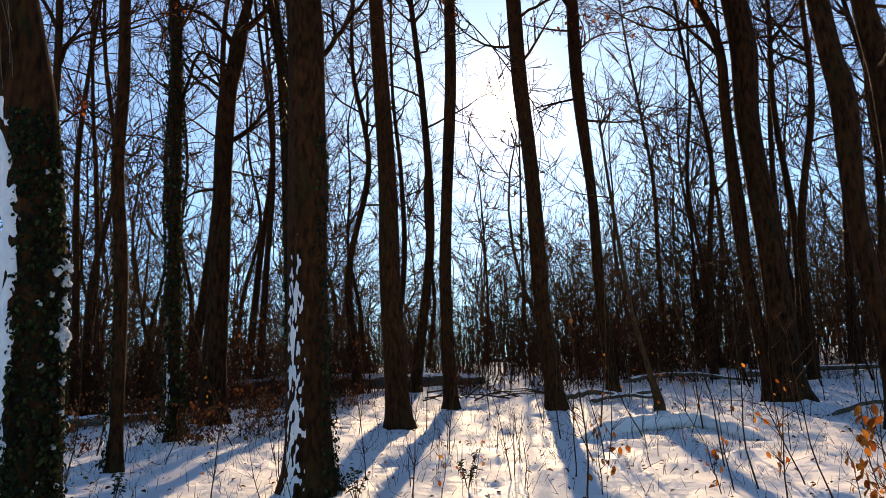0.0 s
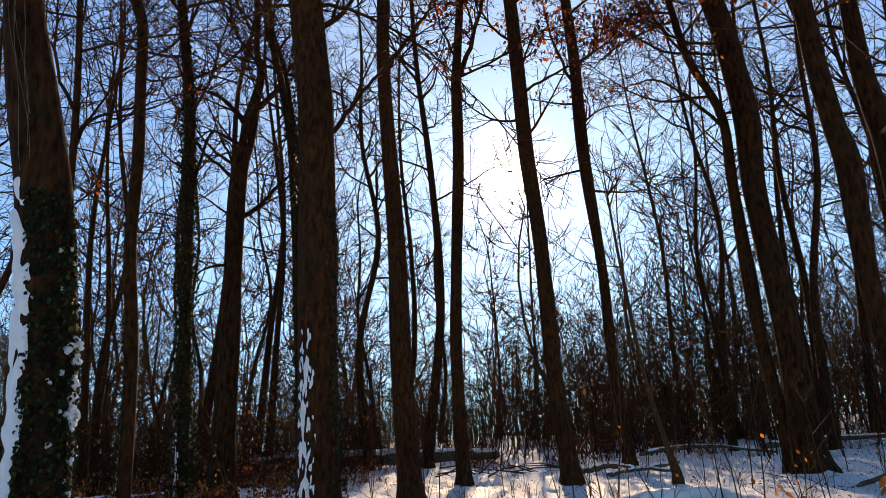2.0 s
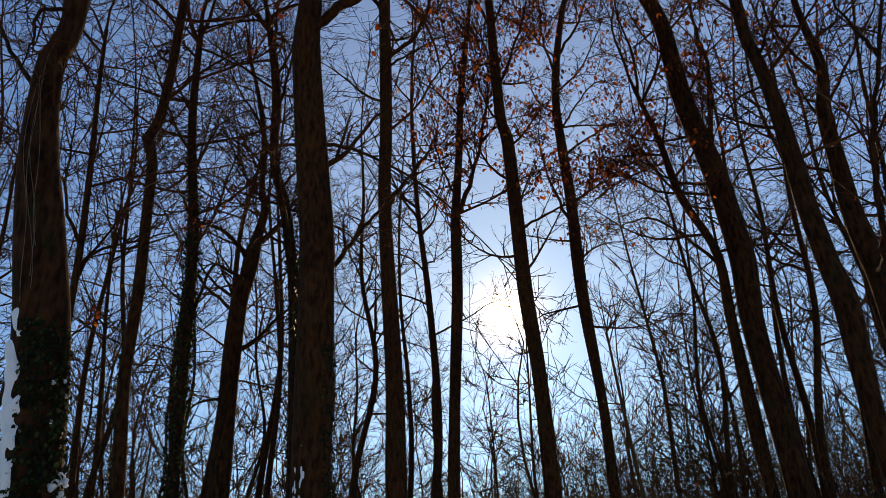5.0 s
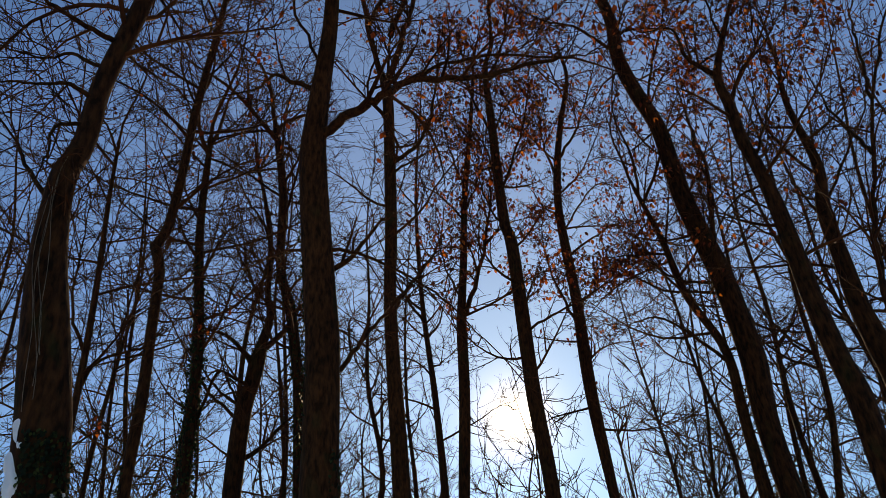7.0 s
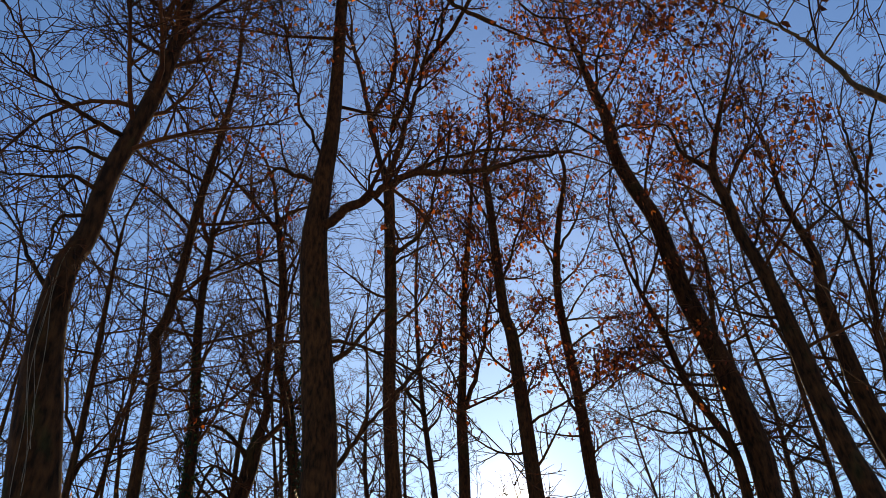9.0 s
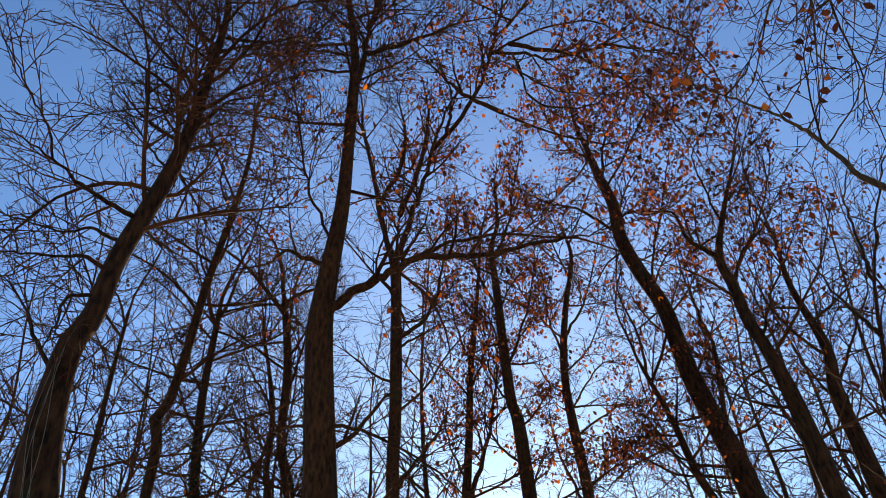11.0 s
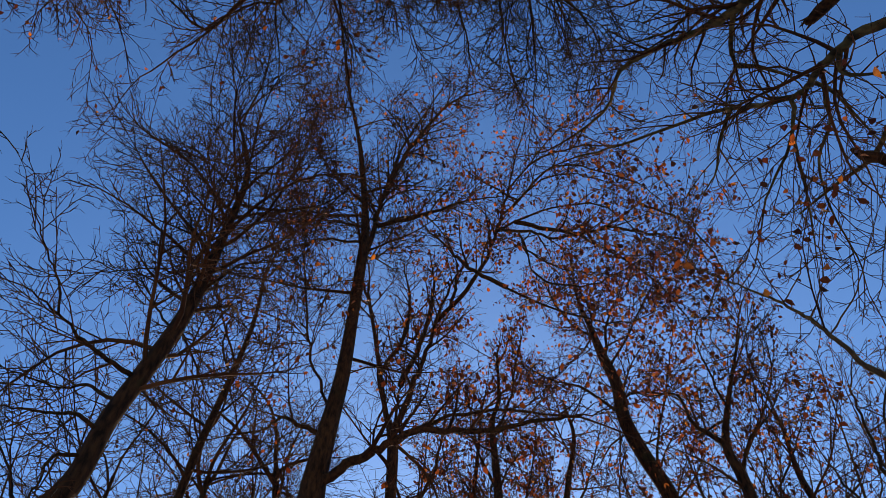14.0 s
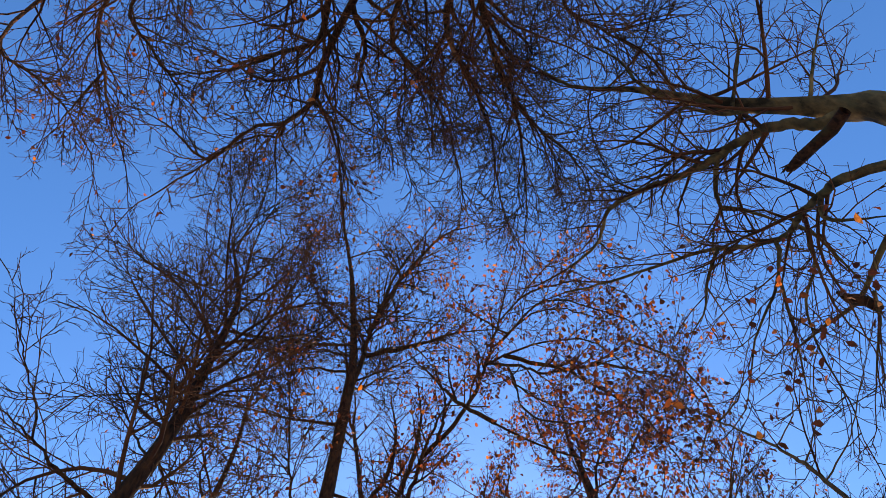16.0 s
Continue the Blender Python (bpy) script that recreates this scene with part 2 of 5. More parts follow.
def branch_out(soup, pts, ways, radii, length, level, rnd, last, lift, thick, dense, tips, start=0.15, more=1.0):
    """Side branches in turn on one side and the other, longest low down, as beeches bear them."""
    spec = LEVELS[min(level, 3)]
    n = len(ways)
    if level < last:
        count = max(2, int(length * spec["kids"] * dense * more * rnd.uniform(0.85, 1.15)))
        spread = (1.1, 0.6, 0.5, 0.5)[min(level, 3)]
        for k in range(count):
            f = min(start + (0.99 - start) * (k + rnd.uniform(0.1, 0.9)) / count, 0.98)
            i = min(int(f * n), n - 1)
            q = pts[i].lerp(pts[i + 1], f * n - i)
            kid = max(length * rnd.uniform(0.34, 0.66) * (1.08 - 0.72 * f), 0.16)
            spin = math.pi * (k % 2) + rnd.gauss(0, spread)
            grow(soup, q, side_way(ways[i], rnd.uniform(0.55, 0.95), spin), kid, radii[i] * rnd.uniform(0.42, 0.65), level + 1, rnd, last, lift, thick, dense, tips)
    if tips is not None and level >= 1:
        for q, w in zip(pts[1:], ways):
            tips.append((q, w))


def leaf_shape(size):
    """A pointed leaf folded along its rib, with a short stalk."""
    a = size
    v = np.array([(0, 0, 0), (0.22 * a, 0.28 * a, 0.09 * a), (0.27 * a, 0.60 * a, 0.10 * a), (0, 1.0 * a, -0.10 * a),
                  (-0.27 * a, 0.58 * a, 0.10 * a), (-0.22 * a, 0.26 * a, 0.09 * a), (0, 0.5 * a, -0.02 * a)])
    f = np.array([(0, 1, 2, 6), (0, 6, 4, 5), (6, 2, 3, 4)])
    return v, f


def add_leaf(soup, place, down, size, rnd):
    v, f = leaf_shape(size)
    e = Euler((rnd.uniform(-1.9, -0.5) if down else rnd.uniform(-0.6, 0.6), rnd.uniform(-0.7, 0.7), rnd.uniform(0, 6.283)))
    m = np.array(e.to_matrix())
    soup.add(v @ m.T + np.array(place), f)


def leaves_on(tips, count, size, rnd, low=0.0, shares=()):
    """Leaves that hang on in loose patches. shares: runs of the tips, each with its weight."""
    s = Soup()
    shift = Vector((rnd.uniform(0, 50), 0, 0))
    runs = []
    for weight, i, j in shares or [(1.0, 0, len(tips))]:
        high = [q for q in tips[i:j] if q[0].z > low]
        if high:
            runs.append((weight * len(high) / (j - i), high, [q for q in high if noise.noise(q[0] * 0.55 + shift) > -0.28] or high))
    runs = runs or [(1.0, tips, tips)]
    loose, hung = 0.5 * size, []
    weights = [q[0] for q in runs]
    for _ in range(count):
        _, every, held = rnd.choices(runs, weights)[0]
        q, w = rnd.choice(held if rnd.random() < 0.8 else every)
        for _ in range(6):
            if count > 300 or all((q - o).length > 0.17 for o in hung):
                break
            q, w = rnd.choice(every)
        hung.append(q)
        add_leaf(s, q + Vector((rnd.gauss(0, loose), rnd.gauss(0, loose), rnd.gauss(-0.01, loose))), True, size * rnd.uniform(0.7, 1.2), rnd)
    return s


class Stem:
    """A trunk's line and girth by height above its foot."""

    def __init__(self, knots, foot=1.5):
        first = knots[0]
        low = [(0, 0, -0.25, first[3] * 1.02)]
        c = spline(low + list(knots), 8)
        self.z, self.x, self.y, self.r = c[:, 2], c[:, 0], c[:, 1], np.maximum(c[:, 3], 0.006)
        self.foot = foot

    def at(self, z):
        x, y, r = (np.interp(z, self.z, a) for a in (self.x, self.y, self.r))
        return x, y, r * (1 + (self.foot - 1) * np.exp(-np.maximum(z, 0) / 0.22))

    def surface(self, z, a, rough, seed):
        x, y, r = self.at(z)
        lobes = 1 + 0.16 * np.exp(-np.maximum(z, 0) / 0.35) * np.cos(5 * a + seed) + rough * (np.sin(3 * a + 0.8 * z + seed) + 0.6 * np.sin(7 * a - 0.5 * z + 2 * seed) + 0.5 * np.sin(2.3 * z + 2 * a))
        return np.stack((x + r * lobes * np.cos(a), y + r * lobes * np.sin(a), z), -1)

    def soup(self, sides, rough, seed, step=0.22):
        z = np.append(np.arange(self.z[0], self.z[-1], step), self.z[-1])
        a = np.arange(sides) * 2 * math.pi / sides
        zz, aa = np.meshgrid(z, a, indexing="ij")
        s = Soup()
        s.add(self.surface(zz, aa, rough, seed), tube_faces(len(z), sides))
        return s


def snow_patch(stem, z0, z1, a0, a1, rough, seed, thick, cover, fleck=1.0, fade=0.0):
    """A crust of snow blown onto one side of a trunk, with a ragged edge and gaps."""
    s = Soup()
    nz, na = int((z1 - z0) / 0.025), 22
    zz, aa = np.meshgrid(np.linspace(z0, z1, nz), np.linspace(a0, a1, na), indexing="ij")
    p = stem.surface(zz, aa, rough, seed)
    x, y, _ = stem.at(zz)
    out = p - np.stack((x, y, zz), -1)
    out /= np.linalg.norm(out, axis=-1)[..., None]
    side = np.sin(np.linspace(0, math.pi, na))[None, :]
    blot = np.array([[noise.noise(Vector((j * (0.36 if fleck >= 1 else 0.16) * fleck, i * (0.2 if fleck < 2 else 0.45) * fleck, seed * 7.1))) for j in range(na)] for i in range(nz)])
    ends = np.exp(-np.linspace(0, z1 - z0, nz)[::-1] / 0.3)[:, None]
    h = side * 1.1 + blot * 1.9 - cover - fade * np.linspace(0, 1, nz)[:, None] - 1.6 * ends
    p = p + out * np.clip(h, -0.6, 0.8)[..., None] * thick
    idx = np.arange(nz * na).reshape(nz, na)
    keep = np.maximum(np.maximum(h[:-1, :-1], h[1:, 1:]), np.maximum(h[1:, :-1], h[:-1, 1:])) > 0
    q = np.stack((idx[:-1, :-1], idx[:-1, 1:], idx[1:, 1:], idx[1:, :-1]), -1)[keep]
    s.add(p, q)
    return s


def ivy_on(stem, z0, z1, count, size, rnd, spread=0.06, a0=0.0, a1=6.283):
    s = Soup()
    for _ in range(count):
        z, a = z0 + (z1 - z0) * rnd.random() ** 1.5, rnd.uniform(a0, a1)
        x, y, r = stem.at(z)
        r += rnd.uniform(0.0, spread) * (1.2 - 0.6 * (z - z0) / (z1 - z0))
        v, f = leaf_shape(size * rnd.uniform(0.6, 1.25))
        m = np.array((Matrix.Rotation(a - math.pi / 2, 3, 'Z') @ Euler((rnd.uniform(-2.4, -1.0), rnd.uniform(-0.6, 0.6), rnd.uniform(-0.6, 0.6))).to_matrix()))
        s.add(v @ m.T * np.array((1.25, 1.25, 1.0)) + np.array((x + r * math.cos(a), y + r * math.sin(a), z)), f)
    return s


def lump(soup, p, size, rnd, flat=0.6):
    """A clump of snow."""
    n, k = 6, 8
    u, a = np.meshgrid(np.linspace(0.02, math.pi - 0.02, n), np.arange(k) * 2 * math.pi / k, indexing="ij")
    w = 1 + 0.25 * np.sin(2 * a + rnd.uniform(0, 6)) * np.sin(u) + 0.15 * np.sin(3 * u + rnd.uniform(0, 6))
    v = np.stack((np.sin(u) * np.cos(a) * w, np.sin(u) * np.sin(a) * w, np.cos(u) * w * flat), -1) * size
    soup.add(v + np.array(p), tube_faces(n, k))


def tree(spec, label, seed, mat, category="tree", rough=0.03, sides=14, leaf=(0, 0.07), limb_last=3, top=4.5, dense=1.15, auto=(5.0, 12), foot=1.5, girth=0.018, thick=0.0085, rises=(-0.05, 0.8), bare=0.22, tops=3, slim=0.018, crook=0.025, low=0.0, owner="", hold=0.0, step=0.22, lift=0.045):
    """A standing tree: trunk, traced main limbs, twigs and left-over leaves."""
    rnd = random.Random(seed)
    x, y = spec["at"]
    thing = tagged(new("tree"), label, category, "trees of the wood")
    thing.location = (x, y, ground_at(x, y))
    stem = Stem(spec["trunk"], foot)
    part("trunk", stem.soup(sides, rough, seed, step), mat, thing)
    tips, twigs = [], Soup()
    limbs, shares = [], []
    for line in spec.get("limbs", ()):
        start = stem.at(line[0][2])
        length = sum(math.dist(p, q) for p, q in zip(line, line[1:]))
        limbs.append((max(min(start[2] * 0.62, 0.13, girth * length), slim), [(start[0], start[1], line[0][2])] + [tuple(q) for q in line[1:]]))
    bearing = np.stack((stem.x, stem.y, stem.z), -1)
    for r0, line in limbs + BOUGHS.get(owner, []):
        gap = np.linalg.norm(bearing - np.array(line[0]), axis=1)
        line = [tuple(bearing[gap.argmin()]), *line[gap.min() < 0.9:]]
        pts = spline(line, 5)
        bearing = np.vstack((bearing, pts[2:]))
        length = float(np.linalg.norm(np.diff(pts, axis=0), axis=1).sum())
        pts[1:-1] += np.array([[rnd.gauss(0, min(crook, crook * 0.8 * length / 3) * 0.7) for _ in range(3)] for _ in range(len(pts) - 2)])
        radii = r0 * (1 - 0.78 * np.linspace(0, 1, len(pts)))
        s = Soup()
        s.tube(pts, radii, 8)
        part("limb", s, mat, thing)
        vp = [Vector(q) for q in pts]
        ways = [(b - a).normalized() for a, b in zip(vp, vp[1:])]
        first = len(tips)
        size = min(max(length, 2.8), 4.0)
        branch_out(twigs, vp, ways, list(radii), size, 0, rnd, limb_last, lift, thick, dense, tips, bare, 0.9 * length / size)
        grow(twigs, vp[-1], ways[-1], min(length * 0.3 + 0.6, 1.8), radii[-1], 1, rnd, limb_last, lift, thick, dense, tips)
        if not hold or max(q.x for q in vp) > hold:
            shares.append((min(length, (len(tips) - first) / 150), first, len(tips)))
    ztop, last_limb = stem.z[-1], len(tips)
    z0, count = auto
    for i in range(count):
        z = z0 + (ztop - z0) * ((i + rnd.random()) / count)
        cx, cy, r = stem.at(z)
        a = i * 2.4 + rnd.uniform(-0.5, 0.5)
        rise = rnd.uniform(*rises)
        d = Vector((math.cos(a), math.sin(a), rise)).normalized()
        grow(twigs, Vector((cx, cy, z)), d, rnd.uniform(1.4, 3.4), min(r * 0.45, 0.035), 0, rnd, limb_last, 0.04, thick, dense, tips)
    for i in range(tops):
        cx, cy, r = stem.at(ztop - 0.25 * i)
        d = side_way(Vector((0, 0, 1)), 0.1 + (0.3 if tops < 4 else 0.17) * i, rnd.uniform(0, 6.283))
        grow(twigs, Vector((cx, cy, ztop - 0.25 * i - 0.02)), d, top * rnd.uniform(0.7, 1.0), r * 0.8, 0, rnd, limb_last, 0.08, thick, dense * 0.62, tips)
    if not hold:
        shares.append((0.6 * count + tops, last_limb, len(tips)))
    crown = part("crown", twigs, TWIG, thing, "fine bare twigs")
    if leaf[0]:
        part("foliage", leaves_on(tips, leaf[0], leaf[1], rnd, low, shares), LEAF, crown, "withered orange-brown leaves")
    return thing, stem

# ---- ground ----
def snow_ground():
    rings = np.concatenate((np.linspace(0.0, 4.0, 14)[:-1], np.linspace(4.0, 20.0, 120)[:-1], np.geomspace(20.0, 60.0, 36)[:-1], np.geomspace(60.0, 1500.0, 24)))
    front = np.linspace(radians(-36), radians(36), 230)
    rest = np.linspace(radians(36), radians(324), 72)[1:]
    az = np.concatenate((front, rest[:-1]))
    rr, aa = np.meshgrid(rings, az, indexing="ij")
    x, y = rr * np.sin(aa), rr * np.cos(aa)
    z = ground_height(x, y)
    rnd = np.random.RandomState(4)
    near = np.clip(1 - (rr - 22) / 16, 0, 1) * np.clip(rr / 3, 0, 1)
    z = z + near * 0.022 * (np.sin(5.1 * x + 2 * np.sin(1.7 * y)) * np.sin(4.3 * y + 1.3 * np.sin(2.2 * x)) + 0.5 * np.sin(11 * x + 3 * np.sin(2.9 * y)) * np.sin(9.4 * y))
    # pits where snow fell through between stems, and low humps over stones and litter
    for _ in range(900):
        r, a = 5 + 17 * rnd.rand() ** 0.8, radians(rnd.uniform(-32, 32))
        cx, cy, w, h = r * math.sin(a), r * math.cos(a), rnd.uniform(0.05, 0.15), rnd.uniform(-0.10, 0.05)
        i0, i1 = np.searchsorted(rings, r - 0.6), np.searchsorted(rings, r + 0.6)
        j0, j1 = np.searchsorted(front, a - 0.6 / r), np.searchsorted(front, a + 0.6 / r)
        dx, dy = x[i0:i1, j0:j1] - cx, y[i0:i1, j0:j1] - cy
        z[i0:i1, j0:j1] += h * np.exp(-(dx * dx + dy * dy * 0.8) / (w * w))
    s = Soup()
    k, n = len(rings), len(az)
    s.add(np.stack((x, y, z), -1), tube_faces(k, n)[:, ::-1])
    return tagged(new("ground", s.mesh("ground", SNOW_GROUND)), "uneven snow cover over leaf litter on the forest floor", "ground", "", "structure")


snow_ground()

# ---- the main limbs of the near trees ----
BOUGHS = {}


def bough(owner, radius, *line):
    """One limb of a tree: its radius where it springs and its line, from the tree's foot."""
    BOUGHS.setdefault(owner, []).append((radius, line))


bough("ivy_tree", 0.035, (-0.11, -0.06, 8.22), (-0.3, -0.4, 8.16), (-0.54, -0.73, 8.13), (-0.78, -1.05, 8.22), (-1.07, -1.41, 8.24))
bough("ivy_tree", 0.016, (-0.78, -1.05, 8.21), (-0.94, -1.18, 8.69), (-1.25, -1.38, 9.2), (-1.6, -1.6, 9.83), (-2.04, -1.87, 10.64))
bough("ivy_tree", 0.024, (-0.16, -0.08, 7.8), (-0.62, -0.12, 8.1), (-0.9, -0.06, 8.1), (-1.37, -0.1, 8.25), (-2, -0.23, 8.44))
bough("ivy_tree", 0.028, (-0.2, -0.11, 7.35), (-0.38, -0.4, 7.31), (-0.49, -0.62, 7.11), (-0.63, -0.85, 6.91), (-0.84, -1.12, 6.7))
bough("ivy_tree", 0.025, (-0.21, -0.11, 7.01), (-0.42, -0.39, 6.73), (-0.36, -0.5, 6.26), (-0.34, -0.62, 5.86))
bough("ivy_tree", 0.028, (-0.32, -0.17, 5.78), (-0.78, -0.14, 6.48), (-1.07, -0.02, 6.98), (-1.51, 0.03, 7.5))
bough("ivy_tree", 0.028, (0.09, 0.05, 10.12), (0.3, 0.05, 10.47), (0.54, 0.08, 10.92), (0.93, 0.18, 11.22), (1.16, 0.2, 11.47))
bough("ivy_tree", 0.022, (0.1, 0.05, 10.35), (-0.3, 0.04, 10.66), (-0.67, 0.06, 10.81), (-1.23, -0.03, 10.62), (-1.75, -0.1, 10.4))
bough("ivy_tree", 0.020, (0.12, 0.06, 11.19), (-0.18, 0.04, 11.96), (-0.5, 0.01, 13.02), (-0.98, -0.11, 14.58))
bough("ivy_tree", 0.021, (0.13, 0.07, 11.93), (-0.29, -0.29, 12.18), (-0.67, -0.62, 12.39), (-1.1, -0.98, 12.48))
bough("ivy_tree", 0.020, (0.03, 0.01, 9.29), (-0.39, 0.12, 9.93), (-0.85, 0.21, 10.7), (-1.54, 0.18, 11.14))
bough("kinked_tree", 0.024, (-0.04, -0.02, 6.86), (0.26, -0.21, 6.6), (0.64, -0.37, 6.57))
bough("kinked_tree", 0.021, (-0.02, -0.01, 6.25), (-0.45, 0.03, 6.14), (-0.93, 0.04, 6.08), (-1.45, 0.04, 6.18))
bough("kinked_tree", 0.017, (-0.02, -0.01, 6.23), (0.31, 0.13, 6.41), (0.63, 0.26, 6.61))
bough("kinked_tree", 0.027, (0.3, 0.12, 13.21), (-0.12, 0.16, 14.45), (-0.16, 0.35, 16.1), (-0.45, 0.45, 17.81))
bough("kinked_tree", 0.021, (0.12, 0.05, 11.18), (-0.13, -0.26, 12.1), (-0.19, -0.49, 13.31), (-0.4, -0.79, 14.21))
bough("kinked_tree", 0.022, (0.22, 0.09, 12.04), (0.64, 0.26, 12.91), (0.96, 0.39, 14.26), (1.07, 0.43, 15.88))
bough("great_beech", 0.081, (0, -0.14, 8.55), (0.27, -0.35, 8.7), (0.66, -0.54, 8.82), (1, -0.74, 8.85), (1.37, -0.94, 8.85), (2.2, -1.06, 8.71), (3.06, -1.17, 8.8), (3.49, -1.36, 8.66))
bough("great_beech", 0.034, (0.99, -0.57, 9.02), (1.42, -0.77, 9.11), (2.41, -0.88, 9.31), (3.52, -0.97, 9.09), (4.01, -1.16, 9.02))
bough("great_beech", 0.042, (-0.21, -0.31, 9.4), (-0.5, -0.25, 9.7), (-0.78, -0.18, 9.91), (-1.04, -0.11, 9.73), (-1.6, -0.1, 9.6))
bough("great_beech", 0.027, (-0.13, -0.3, 9.86), (-0.42, -0.43, 10.95), (-0.62, -0.55, 12.04), (-1.04, -0.71, 14.88), (-1.63, -0.9, 18.83), (-2.38, -1.11, 24.31))
bough("great_beech", 0.048, (0.1, -0.03, 6.38), (0.33, 0.1, 6.64), (0.62, 0.24, 7.14), (0.89, 0.37, 7.58))
bough("great_beech", 0.029, (0.08, -0.03, 6.79), (0.48, -0.19, 6.55), (0.99, -0.34, 6.17), (1.56, -0.47, 5.63), (2.01, -0.62, 4.96))
bough("great_beech", 0.039, (0.1, 0.02, 4.89), (0.38, 0.18, 5.29), (0.65, 0.34, 5.76), (1.05, 0.52, 6.31), (1.5, 0.71, 7.08))
bough("great_beech", 0.065, (0.29, -0.59, 13.65), (0.41, -0.68, 14.87), (0.51, -0.77, 16.13), (1.07, -0.78, 19.29), (2.08, -0.72, 23.29))
bough("great_beech", 0.030, (0.06, -0.72, 14.71), (-0.46, -0.58, 15.24), (-1.19, -0.48, 15.42), (-1.91, -0.37, 14.93))
bough("great_beech", 0.029, (0.03, -0.73, 14.25), (-0.49, -1.03, 13.78), (-0.88, -1.32, 13.05), (-1.36, -1.63, 12.14))
bough("great_beech", 0.026, (0.39, -0.71, 14.78), (1.03, -0.4, 15.75), (2.16, 0, 16.91))
bough("great_beech", 0.025, (0.2, -0.65, 13.82), (1.08, -0.84, 14.26), (2.33, -0.98, 15.45))
bough("great_beech", 0.031, (0, -0.82, 15.58), (-0.52, -0.74, 16.81), (-1.19, -0.69, 18.55), (-1.78, -0.62, 20.65))
bough("twin_beech", 0.090, (-0.07, 0, 14.41), (0.34, -0.48, 15.61), (0.69, -0.96, 16.54), (1.14, -1.43, 17.99), (1.85, -1.89, 19.56))
bough("twin_beech", 0.066, (1.14, -1.93, 17.17), (1.93, -2.29, 17.79), (2.5, -2.66, 19), (2.94, -3.03, 20.52), (3.41, -3.41, 22.65), (4.22, -3.76, 26.18))
bough("twin_beech", 0.043, (-0.1, -0.01, 14.51), (-0.03, 0.24, 16.21), (0.12, 0.48, 18.35), (0.21, 0.72, 21.35))
bough("twin_beech", 0.054, (0.02, 0, 12.16), (0.56, -0.15, 12.47), (0.89, -0.31, 13.19), (1.08, -0.48, 14.13), (1.25, -0.65, 15.55))
bough("twin_beech", 0.034, (0.07, 0, 11.71), (0.53, 0.38, 12.49), (1.25, 0.78, 13.3))
bough("twin_beech", 0.047, (2.77, -3.27, 19.27), (3.43, -3.59, 18.17), (3.95, -3.92, 17.32), (5.26, -4.2, 17.35), (6.25, -4.51, 17.55))
bough("twin_beech", 0.034, (2.62, -3.13, 18.38), (3.36, -3.43, 17.35), (4.14, -3.72, 16.14), (4.92, -4.01, 15.55))
bough("twin_beech", 0.035, (3.05, -3.68, 19.81), (3.92, -4.06, 20.14), (4.78, -4.44, 19.77), (5.54, -4.83, 18.41))
bough("twin_beech", 0.031, (3.39, -3.8, 20.96), (4.62, -4.17, 23.03), (5.72, -4.54, 24.53))
bough("twin_beech", 0.036, (2.92, -3.4, 20.17), (2.26, -3.08, 22.22), (1.48, -2.77, 24.49))
bough("twin_beech", 0.033, (2.42, -2.72, 17.63), (3.67, -3.22, 15.32), (4.9, -3.73, 14.08), (5.76, -4.25, 13.98))
bough("twin_beech", 0.060, (-0.21, -0.01, 8.32), (0.15, 0.48, 9.03), (0.72, 0.99, 10.09), (1.01, 1.47, 11.01))
bough("twin_beech", 0.036, (3.24, -3.67, 20.51), (4.38, -4, 21.17), (5.49, -4.33, 20.2), (6.33, -4.68, 18.57), (6.46, -5.07, 16.33))
bough("twin_beech", 0.035, (2.81, -3.27, 19.43), (3.83, -3.71, 19.09), (5.22, -4.14, 18.61), (5.69, -4.61, 16.43), (5.99, -5.09, 14.4))
bough("twin_beech", 0.038, (3.55, -3.8, 21.73), (4.43, -4.22, 21.66), (5.82, -4.63, 21.27), (6.45, -5.07, 19.29))
bough("twin_beech", 0.033, (2.54, -3.14, 18.04), (3.35, -3.56, 16.16), (4.21, -3.97, 15.14), (5.19, -4.39, 15.22), (6.16, -4.8, 15.77))
bough("twin_beech", 0.083, (0.17, 0.01, 16.43), (0.6, -0.16, 18.29), (0.91, -0.33, 20.21), (0.83, -0.53, 21.93))
bough("twin_beech", 0.077, (-0.36, -0.02, 16.82), (0.09, 0.1, 18.61), (0.19, 0.2, 20.66), (-0.04, 0.28, 22.33))
bough("twin_beech", 0.050, (1.14, -1.93, 17.17), (1.5, -1.95, 18.1), (1.55, -2.0, 19.1), (1.3, -2.07, 20.3))
bough("twin_beech", 0.063, (2.31, -2.72, 16.57), (1.79, -2.85, 17.62), (1.21, -2.97, 18.5), (0.55, -3.1, 19.45))
bough("twin_beech", 0.071, (2.94, -3.12, 19.48), (4.2, -3.16, 18.99), (4.91, -3.23, 18.69), (5.75, -3.29, 19.11), (7.02, -3.33, 20.52))
bough("great_beech", 0.067, (0.51, -0.69, 15.89), (1.04, -0.65, 18.58), (2.07, -0.53, 21.85), (3.2, -0.38, 23.26))
bough("great_beech", 0.052, (0.49, -0.65, 14.78), (1.42, -0.56, 15.54), (2.28, -0.48, 16.29), (3.12, -0.4, 16.64))
bough("twin_beech", 0.038, (4.72, -3.31, 18.46), (5.85, -3.39, 16.88), (6.4, -3.51, 15.32), (6.55, -3.64, 13.38))
bough("twin_beech", 0.039, (5.42, -3.27, 18.98), (6.39, -3.36, 18.56), (7.4, -3.45, 17.87), (7.84, -3.57, 16.16))
